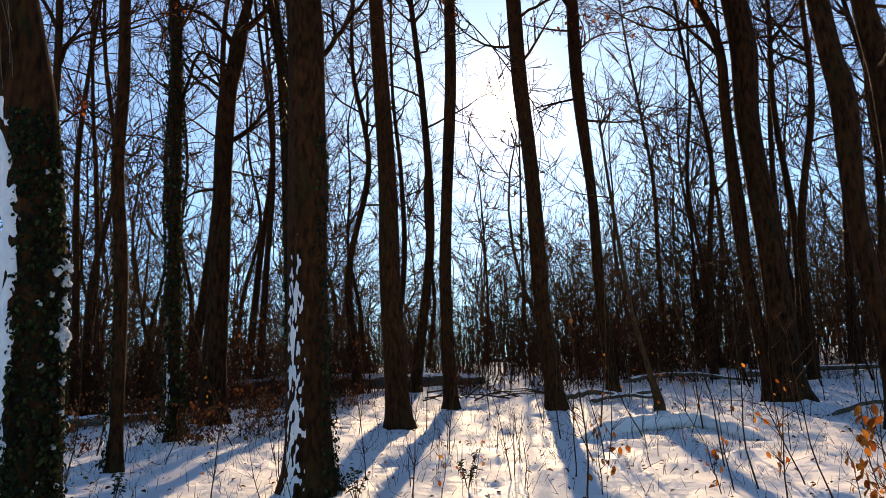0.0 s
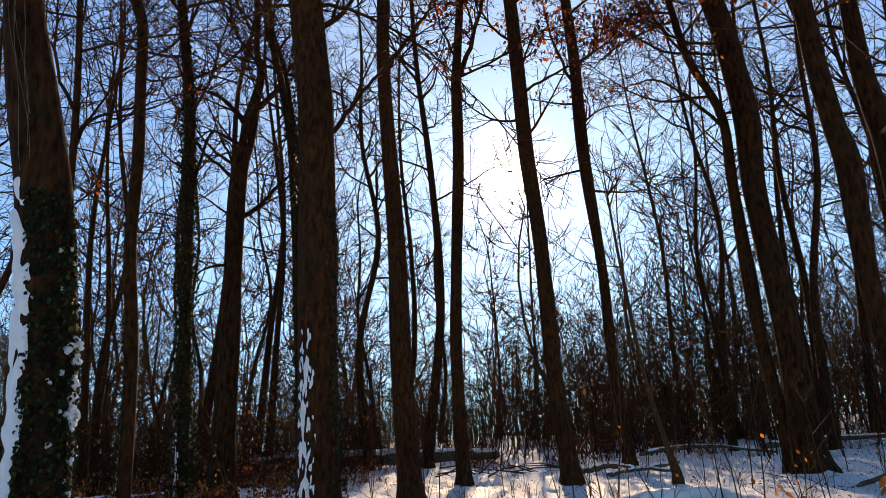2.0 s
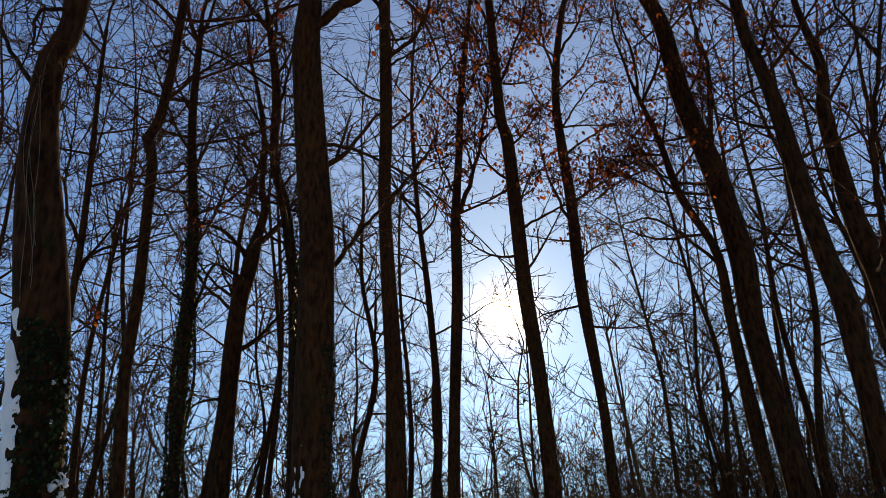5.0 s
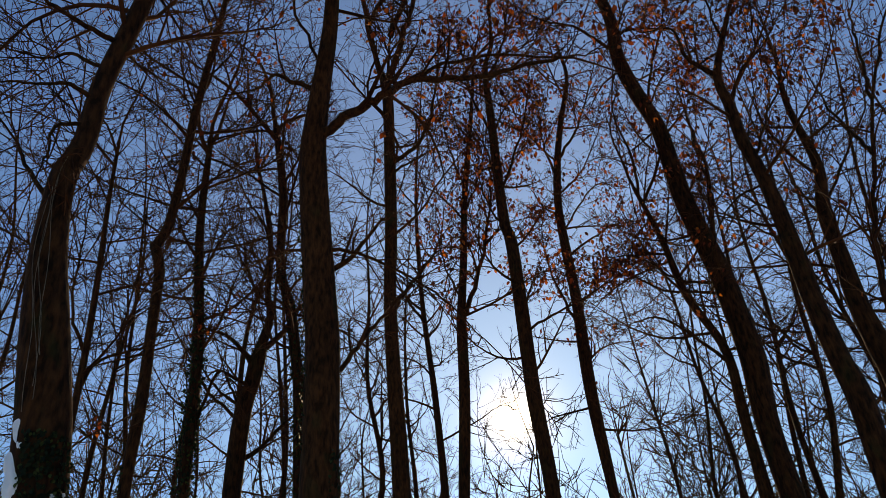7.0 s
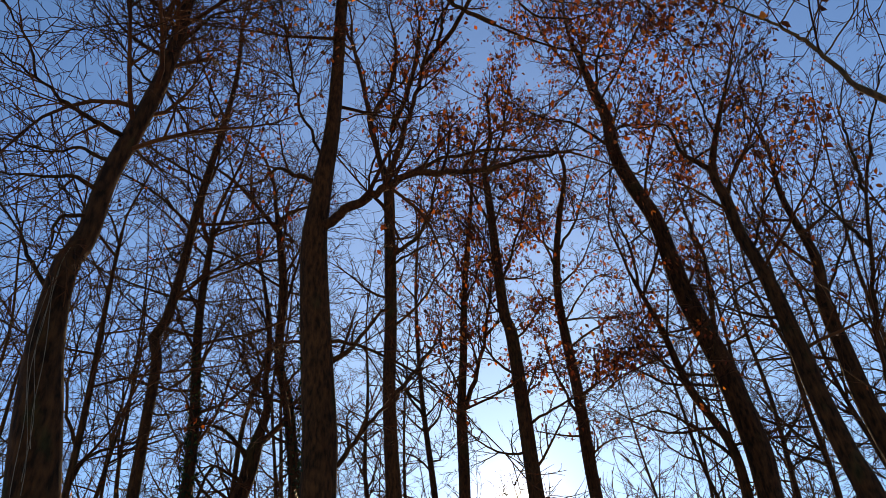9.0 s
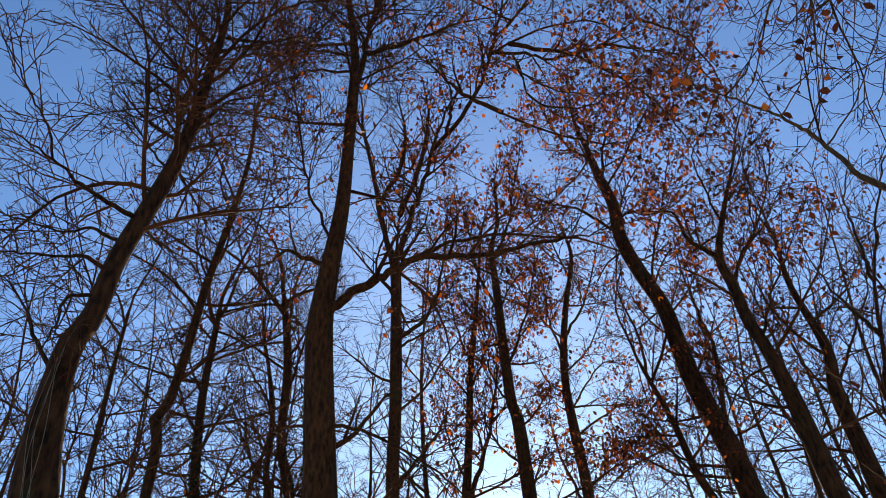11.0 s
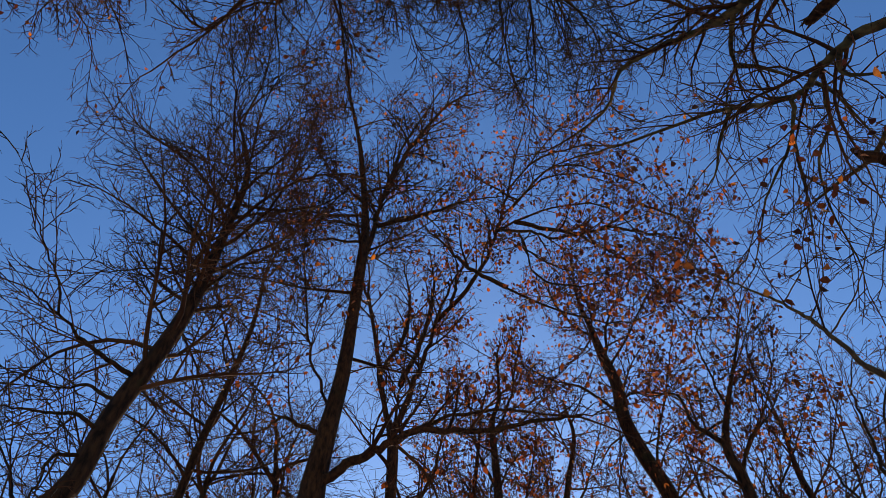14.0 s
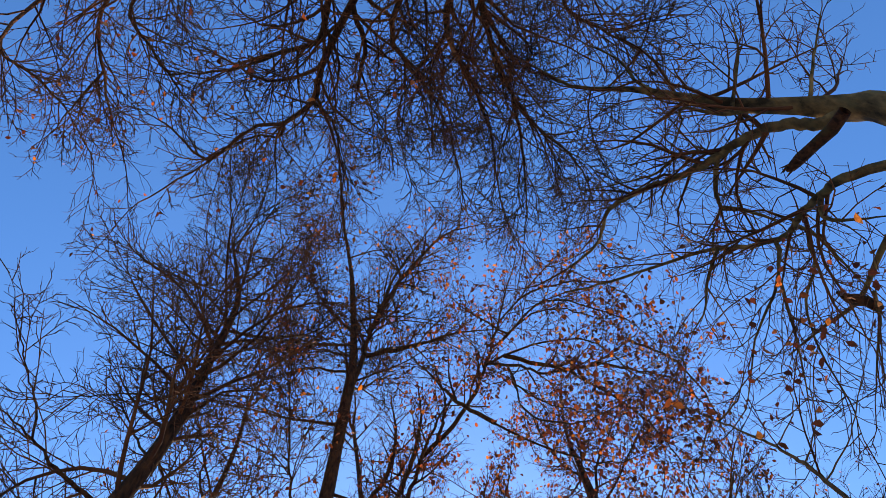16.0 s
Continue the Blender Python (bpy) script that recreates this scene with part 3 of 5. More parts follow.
bough("twin_beech", 0.041, (6.6, -3.28, 20.1), (7.64, -3.35, 19.22), (7.97, -3.45, 17.36), (7.78, -3.58, 14.83))
bough("leaning_beech", 0.080, (-0.14, -0.03, 9.48), (-0.07, -0.06, 10.37), (0.14, -0.15, 11.78), (0.07, -0.12, 13.07), (0.07, -0.12, 14.86))
bough("leaning_beech", 0.039, (-0.48, 0.12, 8.79), (-1.16, 0.11, 9.05), (-1.9, 0.12, 9.71), (-2.54, 0.1, 9.71))
bough("leaning_beech", 0.039, (-0.2, -0.01, 8.6), (-1.27, 0.75, 9.15), (-2.01, 1.37, 10.11), (-2.68, 1.95, 10.6))
bough("leaning_beech", 0.052, (-1.05, 0, 14.76), (-1.31, -0.77, 15.92), (-0.6, -1.95, 14.74), (-0.34, -2.94, 13.41))
bough("leaning_beech", 0.048, (-1.23, -0.01, 16.17), (-2.2, 0.11, 17.33), (-2.96, 0.14, 17.68), (-3.83, 0.23, 18.6))
bough("leaning_beech", 0.051, (-1.35, -0.14, 18.19), (-1.08, -0.55, 19.49), (-0.56, -1.06, 20.39), (0.03, -1.6, 21.58))
bough("leaning_beech", 0.052, (-1.43, -0.2, 19.17), (-1.94, 0.02, 20.05), (-2.38, 0.21, 21.8), (-2.48, 0.25, 23.79))
bough("leaning_beech", 0.040, (-0.84, 0, 14.03), (-0.61, -0.69, 14.97), (-0.12, -1.49, 16.44), (0.18, -2.2, 17.63))
bough("leaning_beech", 0.038, (-1.32, -0.16, 17.88), (-0.6, -1.33, 18.48), (-0.21, -2.36, 18.69), (0.16, -3.38, 18.27))
bough("edge_tree", 0.057, (-0.43, 0.24, 11.44), (-0.72, 0.22, 11.71), (-0.95, 0.17, 11.97), (-1.09, 0.07, 12.62), (-1.63, 0.2, 12.72))
bough("edge_tree", 0.034, (-0.39, 0.22, 10.51), (-0.1, 0.06, 11.3), (0.4, -0.22, 11.75), (0.86, -0.48, 12.4))
bough("edge_tree", 0.027, (-0.16, 0.09, 12.22), (-0.29, -0.08, 13.16), (-0.35, -0.28, 14.02), (0.16, -0.81, 14.61))
bough("edge_tree", 0.028, (-0.34, 0.19, 9.31), (0.31, 0.06, 10.52), (0.91, -0.03, 11.43), (1.46, -0.1, 12.46))
bough("edge_tree", 0.027, (-0.23, 0.13, 8.14), (-0.16, 0.57, 9.21), (0.13, 0.88, 10.56), (0.66, 1.07, 11.77))
bough("edge_tree", 0.024, (-0.31, 0.17, 8.78), (-0.6, 0.81, 8.91), (-0.84, 1.42, 8.61), (-0.93, 1.95, 8.21))
bough("outer_tree", 0.061, (-0.54, -1.31, 5.4), (-0.42, -1.38, 6.47), (-0.21, -1.51, 7.41), (0.11, -1.7, 8.62), (0.49, -1.93, 9.93), (1.04, -2.26, 11.29), (1.48, -2.52, 12.21))
bough("outer_tree", 0.050, (0.02, -0.01, 7.72), (0.23, 0.19, 9.35), (0.54, 0.33, 10.88), (0.92, 0.42, 12.23))
bough("outer_tree", 0.040, (0.14, -1.72, 8.48), (0.24, -1.24, 9.52), (0.33, -0.74, 10.67), (0.54, -0.32, 12.17))
bough("outer_tree", 0.041, (0, 0, 7.16), (0.24, 0.4, 8.46), (0.2, 0.97, 9.95), (0.36, 1.42, 10.88))
bough("outer_tree", 0.037, (0.45, -1.9, 9.69), (0.65, -1.75, 10.82), (0.93, -1.65, 12.01), (1.5, -1.72, 13.26))
bough("outer_tree", 0.034, (-0.02, 0.01, 8.71), (0.72, 0, 9.85), (1.52, -0.04, 11.08), (1.93, 0.15, 12.55))
bough("leafy_right", 0.019, (-0.76, 1.28, 5.51), (-0.84, 1.27, 5.8), (-0.93, 1.28, 6.03), (-1.03, 1.31, 6.27), (-1.16, 1.39, 6.56), (-1.29, 1.46, 6.83), (-1.41, 1.53, 7.07))
bough("leafy_right", 0.007, (-1.41, 1.53, 7.07), (-1.47, 1.52, 7.28), (-1.58, 1.6, 7.57), (-1.77, 1.81, 8.12))
bough("leafy_right", 0.009, (-1.41, 1.54, 7.25), (-1.36, 1.32, 7.4), (-1.41, 1.28, 7.63), (-1.46, 1.23, 7.96), (-1.5, 1.18, 8.21))
bough("leafy_right", 0.009, (-1.26, 1.44, 6.76), (-1.21, 1.17, 6.66), (-1.21, 0.96, 6.64), (-1.16, 0.68, 6.77))
bough("leafy_right", 0.007, (-1.29, 1.49, 6.79), (-1.34, 1.71, 6.81), (-1.37, 1.88, 6.58), (-1.3, 1.89, 6.36), (-1.11, 1.7, 6.61))
bough("leafy_right", 0.007, (-0.95, 1.26, 6), (-0.89, 0.98, 6.09), (-0.86, 0.77, 6.35), (-0.8, 0.5, 6.53))
bough("leafy_right", 0.007, (-0.85, 1.26, 5.86), (-0.75, 0.93, 5.89), (-0.67, 0.63, 6.05), (-0.59, 0.32, 6.21))
bough("leafy_right", 0.006, (-1.03, 1.31, 6.27), (-0.95, 0.99, 6.31), (-0.97, 0.81, 6.57), (-0.92, 0.54, 6.61))
bough("near_right", 0.094, (0.01, 0.31, 11.45), (-0.31, 0.52, 11.45), (-0.57, 0.61, 11.82), (-0.84, 0.86, 12.2), (-1.04, 1.23, 12.58), (-1.35, 1.65, 12.96), (-1.72, 1.99, 13.33), (-2.03, 2.33, 13.71), (-2.25, 2.77, 14.09), (-2.26, 3.49, 14.47), (-2.69, 4.16, 14.85))
bough("near_right", 0.047, (-0.96, 0.99, 12.45), (-1.1, 1.31, 12.85), (-1.46, 1.48, 13.25), (-1.73, 1.94, 13.65), (-2.52, 2.32, 14.05))
bough("near_right", 0.044, (-1.05, 1.4, 12.65), (-1.02, 1.86, 12.67), (-0.89, 2.13, 12.7), (-0.93, 2.51, 12.72), (-0.81, 3.08, 12.75))
bough("near_right", 0.042, (-0.91, 2.12, 12.65), (-0.73, 2.02, 12.35), (-0.43, 2.03, 12.05), (-0.34, 2.05, 11.75))
bough("near_right", 0.065, (-0.55, 0.08, 9.25), (-0.73, 0.65, 9.65), (-0.78, 0.95, 10.05), (-0.83, 1.44, 10.45), (-0.74, 1.84, 10.85), (-1.17, 2.18, 11.25), (-1.47, 2.41, 11.65), (-2.41, 3.04, 12.05), (-3.14, 3.48, 12.45))
bough("near_right", 0.039, (-0.79, 1.03, 10.15), (-0.85, 1.2, 9.85), (-0.79, 1.14, 9.55), (-0.5, 0.97, 9.25))
bough("near_right", 0.030, (-0.79, 1.65, 10.65), (-0.59, 1.65, 10.55), (-0.36, 1.82, 10.45), (0, 2.14, 10.35), (0.22, 2.3, 10.25))
bough("near_right", 0.029, (0.27, 2.3, 10.25), (0.31, 2.66, 10.11), (0.31, 3.07, 9.98), (0.38, 3.72, 9.85))
bough("near_right", 0.034, (-0.84, 1.89, 10.85), (-0.87, 2.06, 10.6), (-0.96, 2.38, 10.35), (-1.2, 2.93, 10.1), (-1.25, 3.8, 9.85))
bough("near_right", 0.031, (-1.43, 2.29, 11.45), (-1.42, 2.75, 11.38), (-1.41, 3.16, 11.31), (-1.54, 3.48, 11.25))
bough("near_right", 0.027, (-0.62, 1.69, 10.65), (-0.51, 2.05, 10.41), (-0.64, 2.4, 10.17), (-0.55, 2.82, 9.93), (-0.07, 3.54, 9.69), (0.09, 3.95, 9.45))
bough("near_right", 0.027, (-0.81, 2.4, 10.65), (-0.57, 3.08, 10.25), (-0.42, 3.83, 9.85))
bough("near_right", 0.036, (-0.89, 0.48, 12.25), (-1.21, 0.64, 12.4), (-1.76, 0.61, 12.55), (-1.68, 0.87, 12.7), (-1.76, 1.41, 12.85))
bough("near_right", 0.038, (-2.03, 0.52, 13.25), (-2.2, 0.42, 13.65), (-2.4, 0.19, 14.05), (-3.16, -0.11, 14.45))
bough("near_right", 0.033, (-0.26, 0.24, 11.85), (-0.14, -0.19, 12.35), (0.07, -0.81, 12.85))
bough("near_right", 0.034, (-1.14, 0.47, 12.45), (-0.95, -0.15, 12.95), (-0.99, -0.63, 13.45))
bough("behind_left", 0.064, (-0.02, 4.62, 13.88), (-0.32, 5.42, 14.36), (-0.6, 6.23, 14.85), (-1.16, 6.73, 15.33), (-1.85, 6.99, 15.81), (-2.61, 7.65, 16.3), (-4.12, 8.68, 16.78))
bough("behind_left", 0.060, (0.2, 2, 10), (-0.08, 3.53, 12.99), (-0.35, 5.07, 14.18), (-1, 5.43, 14.7), (-1.65, 5.74, 15.23), (-2.35, 5.99, 15.75), (-3.38, 6.18, 16.28))
bough("behind_left", 0.044, (0.46, 4.66, 13.68), (0.27, 5.32, 14.33), (0.12, 6.05, 14.98), (0.31, 6.51, 15.63), (0.63, 7.33, 16.28))
bough("behind_left", 0.054, (0.2, 2, 10), (-2, 3.52, 13.79), (-4.21, 5.04, 15.78), (-4.49, 6.15, 16.28), (-4.69, 6.87, 16.78), (-4.77, 7.71, 17.28))
bough("behind_left", 0.029, (-4.45, 6.2, 16.28), (-5.38, 6.95, 16.78), (-6, 7.52, 17.28))
bough("behind_left", 0.046, (0.2, 2, 10), (-1.7, 3.45, 13.64), (-3.6, 4.9, 15.48), (-3.52, 5.69, 16.01), (-3.29, 6.47, 16.55), (-3.17, 7, 17.08))
bough("behind_left", 0.046, (0.2, 2, 10), (-3.02, 3.81, 14.04), (-6.23, 5.63, 16.28), (-5.92, 6.44, 16.78), (-5.67, 7.18, 17.28), (-5.53, 8.28, 17.78))
bough("behind_left", 0.035, (-2.22, 7.15, 15.68), (-2.76, 7.64, 16.08), (-3.45, 7.21, 16.48), (-4.12, 6.96, 16.88))
bough("behind_left", 0.033, (-1.3, 6.68, 15.08), (-1.3, 7.04, 15.53), (-1.79, 7.17, 15.98), (-2.43, 7.57, 16.43), (-2.95, 8.74, 16.88))
bough("behind_left", 0.029, (-0.59, 6.23, 14.88), (-0.33, 6.88, 15.61), (-0.33, 8.15, 16.35), (-0.31, 9.6, 17.08))
bough("behind_right", 0.050, (-0.55, 4.94, 13.77), (-0.25, 5.66, 14.47), (0.25, 6.57, 15.17), (0.88, 7.36, 15.87), (1.41, 8.3, 16.57))
bough("behind_right", 0.041, (-0.44, 5.01, 13.77), (-0.13, 5.53, 14.43), (0.32, 6.02, 15.1), (1.15, 6.38, 15.77))
bough("behind_right", 0.060, (-0.4, 2.2, 10), (-0.71, 3.68, 12.68), (-1.02, 5.16, 13.57), (-0.68, 5.92, 14.42), (-0.32, 6.71, 15.27), (-0.01, 7.66, 16.12), (0.3, 8.98, 16.97))
bough("behind_right", 0.056, (-0.4, 2.2, 10), (-1.1, 3.7, 12.73), (-1.79, 5.2, 13.67), (-1.55, 5.96, 14.49), (-1.16, 6.57, 15.32), (-0.73, 7.64, 16.14), (-0.43, 9, 16.97))
bough("behind_right", 0.032, (0.22, 6.53, 14.97), (0.46, 7.5, 15.77), (0.74, 8.72, 16.57), (0.88, 10.1, 17.37))
bough("behind_right", 0.030, (0.83, 7.28, 15.57), (1.35, 7.69, 16.17), (1.96, 8.52, 16.77), (2.2, 9.69, 17.37))
bough("behind_right", 0.026, (-1.22, 5.14, 13.97), (-1.37, 6.04, 14.97), (-1.76, 7.11, 15.97), (-1.56, 8.45, 16.97))
bough("behind_right", 0.042, (-0.4, 2.2, 10), (0.24, 3.6, 13.33), (0.88, 5, 14.87), (1.51, 5.36, 15.2), (2.49, 5.83, 15.53), (3.01, 6.15, 15.87))
bough("sun_tree", 0.034, (-0.17, 0.02, 8.25), (0.46, -0.34, 8.54), (1.21, -0.71, 8.76), (1.75, -1.06, 8.94))
bough("sun_tree", 0.043, (-0.45, 0.06, 12.18), (0.05, -0.01, 13.38), (0.53, -0.07, 14.9), (0.82, -0.11, 16.6))
bough("sun_tree", 0.046, (-0.46, 0.06, 14.27), (-0.85, 0.39, 15.88), (-0.95, 0.68, 17.82), (-1.15, 0.98, 20.01))
bough("sun_tree", 0.042, (-0.42, 0.06, 15.97), (0.17, -0.3, 17.41), (0.51, -0.62, 19.02), (0.92, -0.94, 20.48))
bough("sun_tree", 0.031, (-0.41, 0.06, 11.22), (-0.79, 0.38, 12.27), (-0.89, 0.67, 13.62), (-1, 0.96, 15.11))
bough("thin_tree", 0.046, (-0.34, 0.07, 9.42), (-0.65, 0.14, 10.93), (-0.8, 0.17, 12.06), (-0.79, 0.17, 12.93))
bough("thin_tree", 0.036, (-0.22, 0.05, 11.75), (0.72, -0.15, 12.3), (1.39, -0.29, 12.54), (2.11, -0.44, 12.28))
bough("thin_tree", 0.045, (-0.11, 0.02, 14.53), (-0.29, 0.39, 16.21), (-0.18, 0.69, 18.21), (-0.29, 1.05, 20.22))
bough("thin_tree", 0.046, (0.01, 0, 15.16), (0.76, -0.16, 16.35), (1.37, -0.29, 17.91), (1.85, -0.39, 19.64))
bough("thin_tree", 0.031, (-0.21, 0.05, 12.51), (0.39, -0.41, 13.32), (0.87, -0.84, 13.57), (1.19, -1.24, 13.04))
bough("pale_tree", 0.068, (0.5, 0, 9.32), (0.92, -0.01, 10.47), (1.26, -0.01, 11.81), (1.5, -0.01, 13.09), (1.59, -0.01, 14.48))
bough("pale_tree", 0.032, (0.49, 0, 9.86), (0.17, 0.29, 11.04), (0.01, 0.58, 12.31), (0.01, 0.87, 13.87))
bough("pale_tree", 0.034, (0.75, -0.01, 12.58), (1.29, -0.01, 13.89), (1.59, -0.01, 15.33), (2.1, -0.02, 17.12))
bough("pale_tree", 0.035, (0.84, -0.01, 13.34), (0.49, 0, 14.79), (0.34, 0, 16.34), (0.07, 0, 17.8))
bough("pale_tree", 0.028, (1.21, -0.01, 11.64), (1.83, -0.45, 11.82), (2.37, -0.89, 11.65))
bough("forked_tree", 0.066, (0.26, 0.07, 5.76), (0.64, 0.42, 6.3), (1.07, 0.78, 7), (1.58, 1.16, 7.63))
bough("forked_tree", 0.040, (0.11, 0.03, 4.84), (-0.24, -0.33, 4.72), (-0.5, -0.67, 4.45))
bough("forked_tree", 0.070, (0.46, 0.13, 8.06), (0.21, -0.24, 8.37), (-0.09, -0.61, 8.58), (-0.4, -1, 8.5))
bough("forked_tree", 0.085, (0.57, 0.16, 8.4), (0.89, 0.55, 9.09), (1.1, 0.9, 9.73), (1.36, 1.27, 10.49))
bough("forked_tree", 0.049, (0.27, 0.08, 7.6), (0.06, -0.28, 7.7), (-0.15, -0.63, 7.71), (-0.37, -0.99, 7.34))
bough("forked_tree", 0.036, (0.6, 0.17, 9.65), (0.21, 0.06, 10.38), (-0.12, -0.03, 11.15), (-0.43, -0.12, 11.61), (-1.03, -0.29, 11.21))
bough("forked_tree", 0.037, (0.64, 0.18, 10.74), (0.89, 0.25, 11.77), (0.94, 0.27, 13.22), (1.17, 0.33, 14.42))
bough("forked_tree", 0.033, (0.54, 0.15, 11.73), (-0.08, 0.27, 12.93), (-0.54, 0.44, 14.24), (-0.59, 0.72, 15.74))

# ---- the trees that stand round the camera ----
# Each: foot, trunk line (x, y, height, radius) and main limbs, all from the foot.
OVERHEAD = dict(
    near_right=dict(
        at=(5.4, 1.75),
        trunk=[(0, 0, 0.4, 0.36), (-0.03, 0.03, 4, 0.31), (0.26, 0.15, 8.6, 0.25), (0.15, 0.17, 10.85, 0.196), (0.01, 0.31, 11.45, 0.185), (-0.38, 0.38, 11.85, 0.129), (-1.01, 0.54, 12.55, 0.101), (-1.63, 0.57, 13.15, 0.069), (-2.12, 0.56, 13.55, 0.049), (-2.64, 0.64, 13.95, 0.036), (-3.03, 0.68, 14.25, 0.029), (-3.54, 0.48, 14.65, 0.019), (-4.16, 0.24, 15.15, 0.012)]),
    behind_left=dict(
        at=(-1.2, -3.4),
        trunk=[(0, 0, 0.4, 0.3), (0.05, 0.6, 5, 0.26), (0.2, 2, 10, 0.2), (0.4, 3.6, 13.2, 0.13), (0.4, 4.2, 14.6, 0.07)]),
    behind_right=dict(
        at=(1.3, -3.8),
        trunk=[(0, 0, 0.4, 0.32), (-0.05, 0.6, 5, 0.27), (-0.4, 2.2, 10, 0.2), (-0.7, 3.8, 13.2, 0.13), (-0.7, 4.5, 14.6, 0.07)]),
    leafy_right=dict(
        at=(3.7, 2.2),
        trunk=[(0, 0, 0.3, 0.042), (-0.02, 0.13, 1.65, 0.037), (-0.23, 0.58, 3.42, 0.031), (-0.55, 1.03, 4.74, 0.027), (-0.76, 1.28, 5.51, 0.025)]))
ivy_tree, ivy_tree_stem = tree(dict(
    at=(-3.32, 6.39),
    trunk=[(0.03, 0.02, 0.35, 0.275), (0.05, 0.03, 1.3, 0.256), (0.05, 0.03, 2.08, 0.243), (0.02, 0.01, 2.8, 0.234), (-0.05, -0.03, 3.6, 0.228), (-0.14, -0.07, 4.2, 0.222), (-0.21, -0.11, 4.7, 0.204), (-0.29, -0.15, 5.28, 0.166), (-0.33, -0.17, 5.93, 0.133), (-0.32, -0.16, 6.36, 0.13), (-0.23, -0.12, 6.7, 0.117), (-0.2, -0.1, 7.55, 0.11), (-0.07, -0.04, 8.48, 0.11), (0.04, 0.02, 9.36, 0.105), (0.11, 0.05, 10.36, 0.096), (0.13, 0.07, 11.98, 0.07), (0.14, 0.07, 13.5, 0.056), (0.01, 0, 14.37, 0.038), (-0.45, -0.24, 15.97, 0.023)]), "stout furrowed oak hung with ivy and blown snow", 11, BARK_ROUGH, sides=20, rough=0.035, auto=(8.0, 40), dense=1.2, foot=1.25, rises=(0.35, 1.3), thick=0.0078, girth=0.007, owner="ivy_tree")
tree(dict(
    at=(-4.88, 9.86),
    trunk=[(-0.00, 0.00, 3.7, 0.050), (0.01, 0.00, 5.0, 0.049), (0.01, 0.00, 5.9, 0.048), (-0.02, -0.01, 7.0, 0.045), (-0.08, -0.04, 8.4, 0.035), (-0.11, -0.05, 9.6, 0.028)],
    limbs=[[(0, 0, 5.75), (-0.23, -0.11, 6.36), (-0.29, -0.15, 7.36), (-0.3, -0.15, 8.25)],
           [(-0.14, -0.07, 5.26), (0.19, 0.09, 5.72), (0.76, 0.37, 6.03), (1.21, 0.6, 6.3)],
           [(0.02, 0.01, 4.32), (0.24, 0.12, 4.66), (0.53, 0.26, 4.87)]]), "slim forking tree close behind an ivy-hung oak", 60, BARK_SMOOTH, sides=10, auto=(5.2, 10), top=3)
kinked_tree, kinked_tree_stem = tree(dict(
    at=(-4.35, 10.79),
    trunk=[(0.01, 0, 0.3, 0.096), (0.03, 0.01, 2.5, 0.094), (-0.05, -0.02, 4.1, 0.089), (-0.01, 0, 5.4, 0.087), (-0.02, -0.01, 6.5, 0.082), (-0.04, -0.02, 7.69, 0.087), (-0.15, -0.06, 8.1, 0.093), (-0.03, -0.01, 8.43, 0.084), (0.03, 0.01, 8.93, 0.081), (0.08, 0.03, 9.68, 0.078), (0.14, 0.06, 11.05, 0.077), (0.24, 0.1, 12.28, 0.07), (0.34, 0.14, 13.48, 0.061), (0.43, 0.17, 15.19, 0.046), (0.35, 0.14, 17.06, 0.036)]), "slender beech with a kinked upper trunk", 12, BARK_SMOOTH, auto=(8.5, 12), leaf=(900, 0.095), dense=0.9, thick=0.008, owner="kinked_tree")
ivy_pole, ivy_pole_stem = tree(dict(
    at=(-4.46, 13.47),
    trunk=[(-0.00, -0.00, 0.2, 0.107), (-0.05, -0.02, 6.8, 0.105), (-0.09, -0.03, 7.8, 0.097), (-0.28, -0.09, 10.0, 0.086), (-0.29, -0.10, 12.5, 0.062)],
    limbs=[[(0, 0, 5.52), (0.3, 0.1, 6.83), (0.63, 0.21, 6.65), (0.82, 0.27, 6.56)],
           [(-0.15, -0.05, 8.46), (0.38, 0.13, 8.28), (0.76, 0.25, 8.57)],
           [(-0.14, -0.05, 7.97), (-0.57, -0.19, 7.92), (-0.96, -0.32, 8.24)]]), "straight tree wrapped in ivy up to its crown", 13, BARK_ROUGH, auto=(7, 19))
tree(dict(
    at=(-4.65, 16.40),
    trunk=[(0.01, 0, 0.6, 0.251), (0.14, 0.04, 3.5, 0.208), (0.18, 0.05, 5.6, 0.194), (0.26, 0.07, 7.03, 0.195), (0.41, 0.12, 7.75, 0.178), (0.48, 0.14, 8.25, 0.18), (0.58, 0.17, 8.76, 0.122), (0.71, 0.2, 9.45, 0.096), (0.61, 0.17, 10.11, 0.077), (0.63, 0.18, 11.23, 0.065), (0.41, 0.12, 12.77, 0.053), (0.08, 0.02, 14.25, 0.039)]), "thick forking tree with heavy curved limbs", 14, BARK_ROUGH, auto=(8.0, 6), top=2.0, rough=0.05, girth=0.02, owner="forked_tree")
hidden_tree, hidden_tree_stem = tree(dict(
    at=(-2.70, 14.75),
    trunk=[(0.00, -0.00, 0.6, 0.123), (-0.10, -0.02, 6.0, 0.121), (-0.25, -0.05, 7.7, 0.116), (-0.40, -0.07, 8.7, 0.114), (-0.63, -0.11, 9.7, 0.098), (-0.66, -0.12, 11.6, 0.096), (-0.92, -0.17, 13.7, 0.078)]), "ivy-lined tree close behind a large beech", 15, BARK_ROUGH, auto=(7, 18))
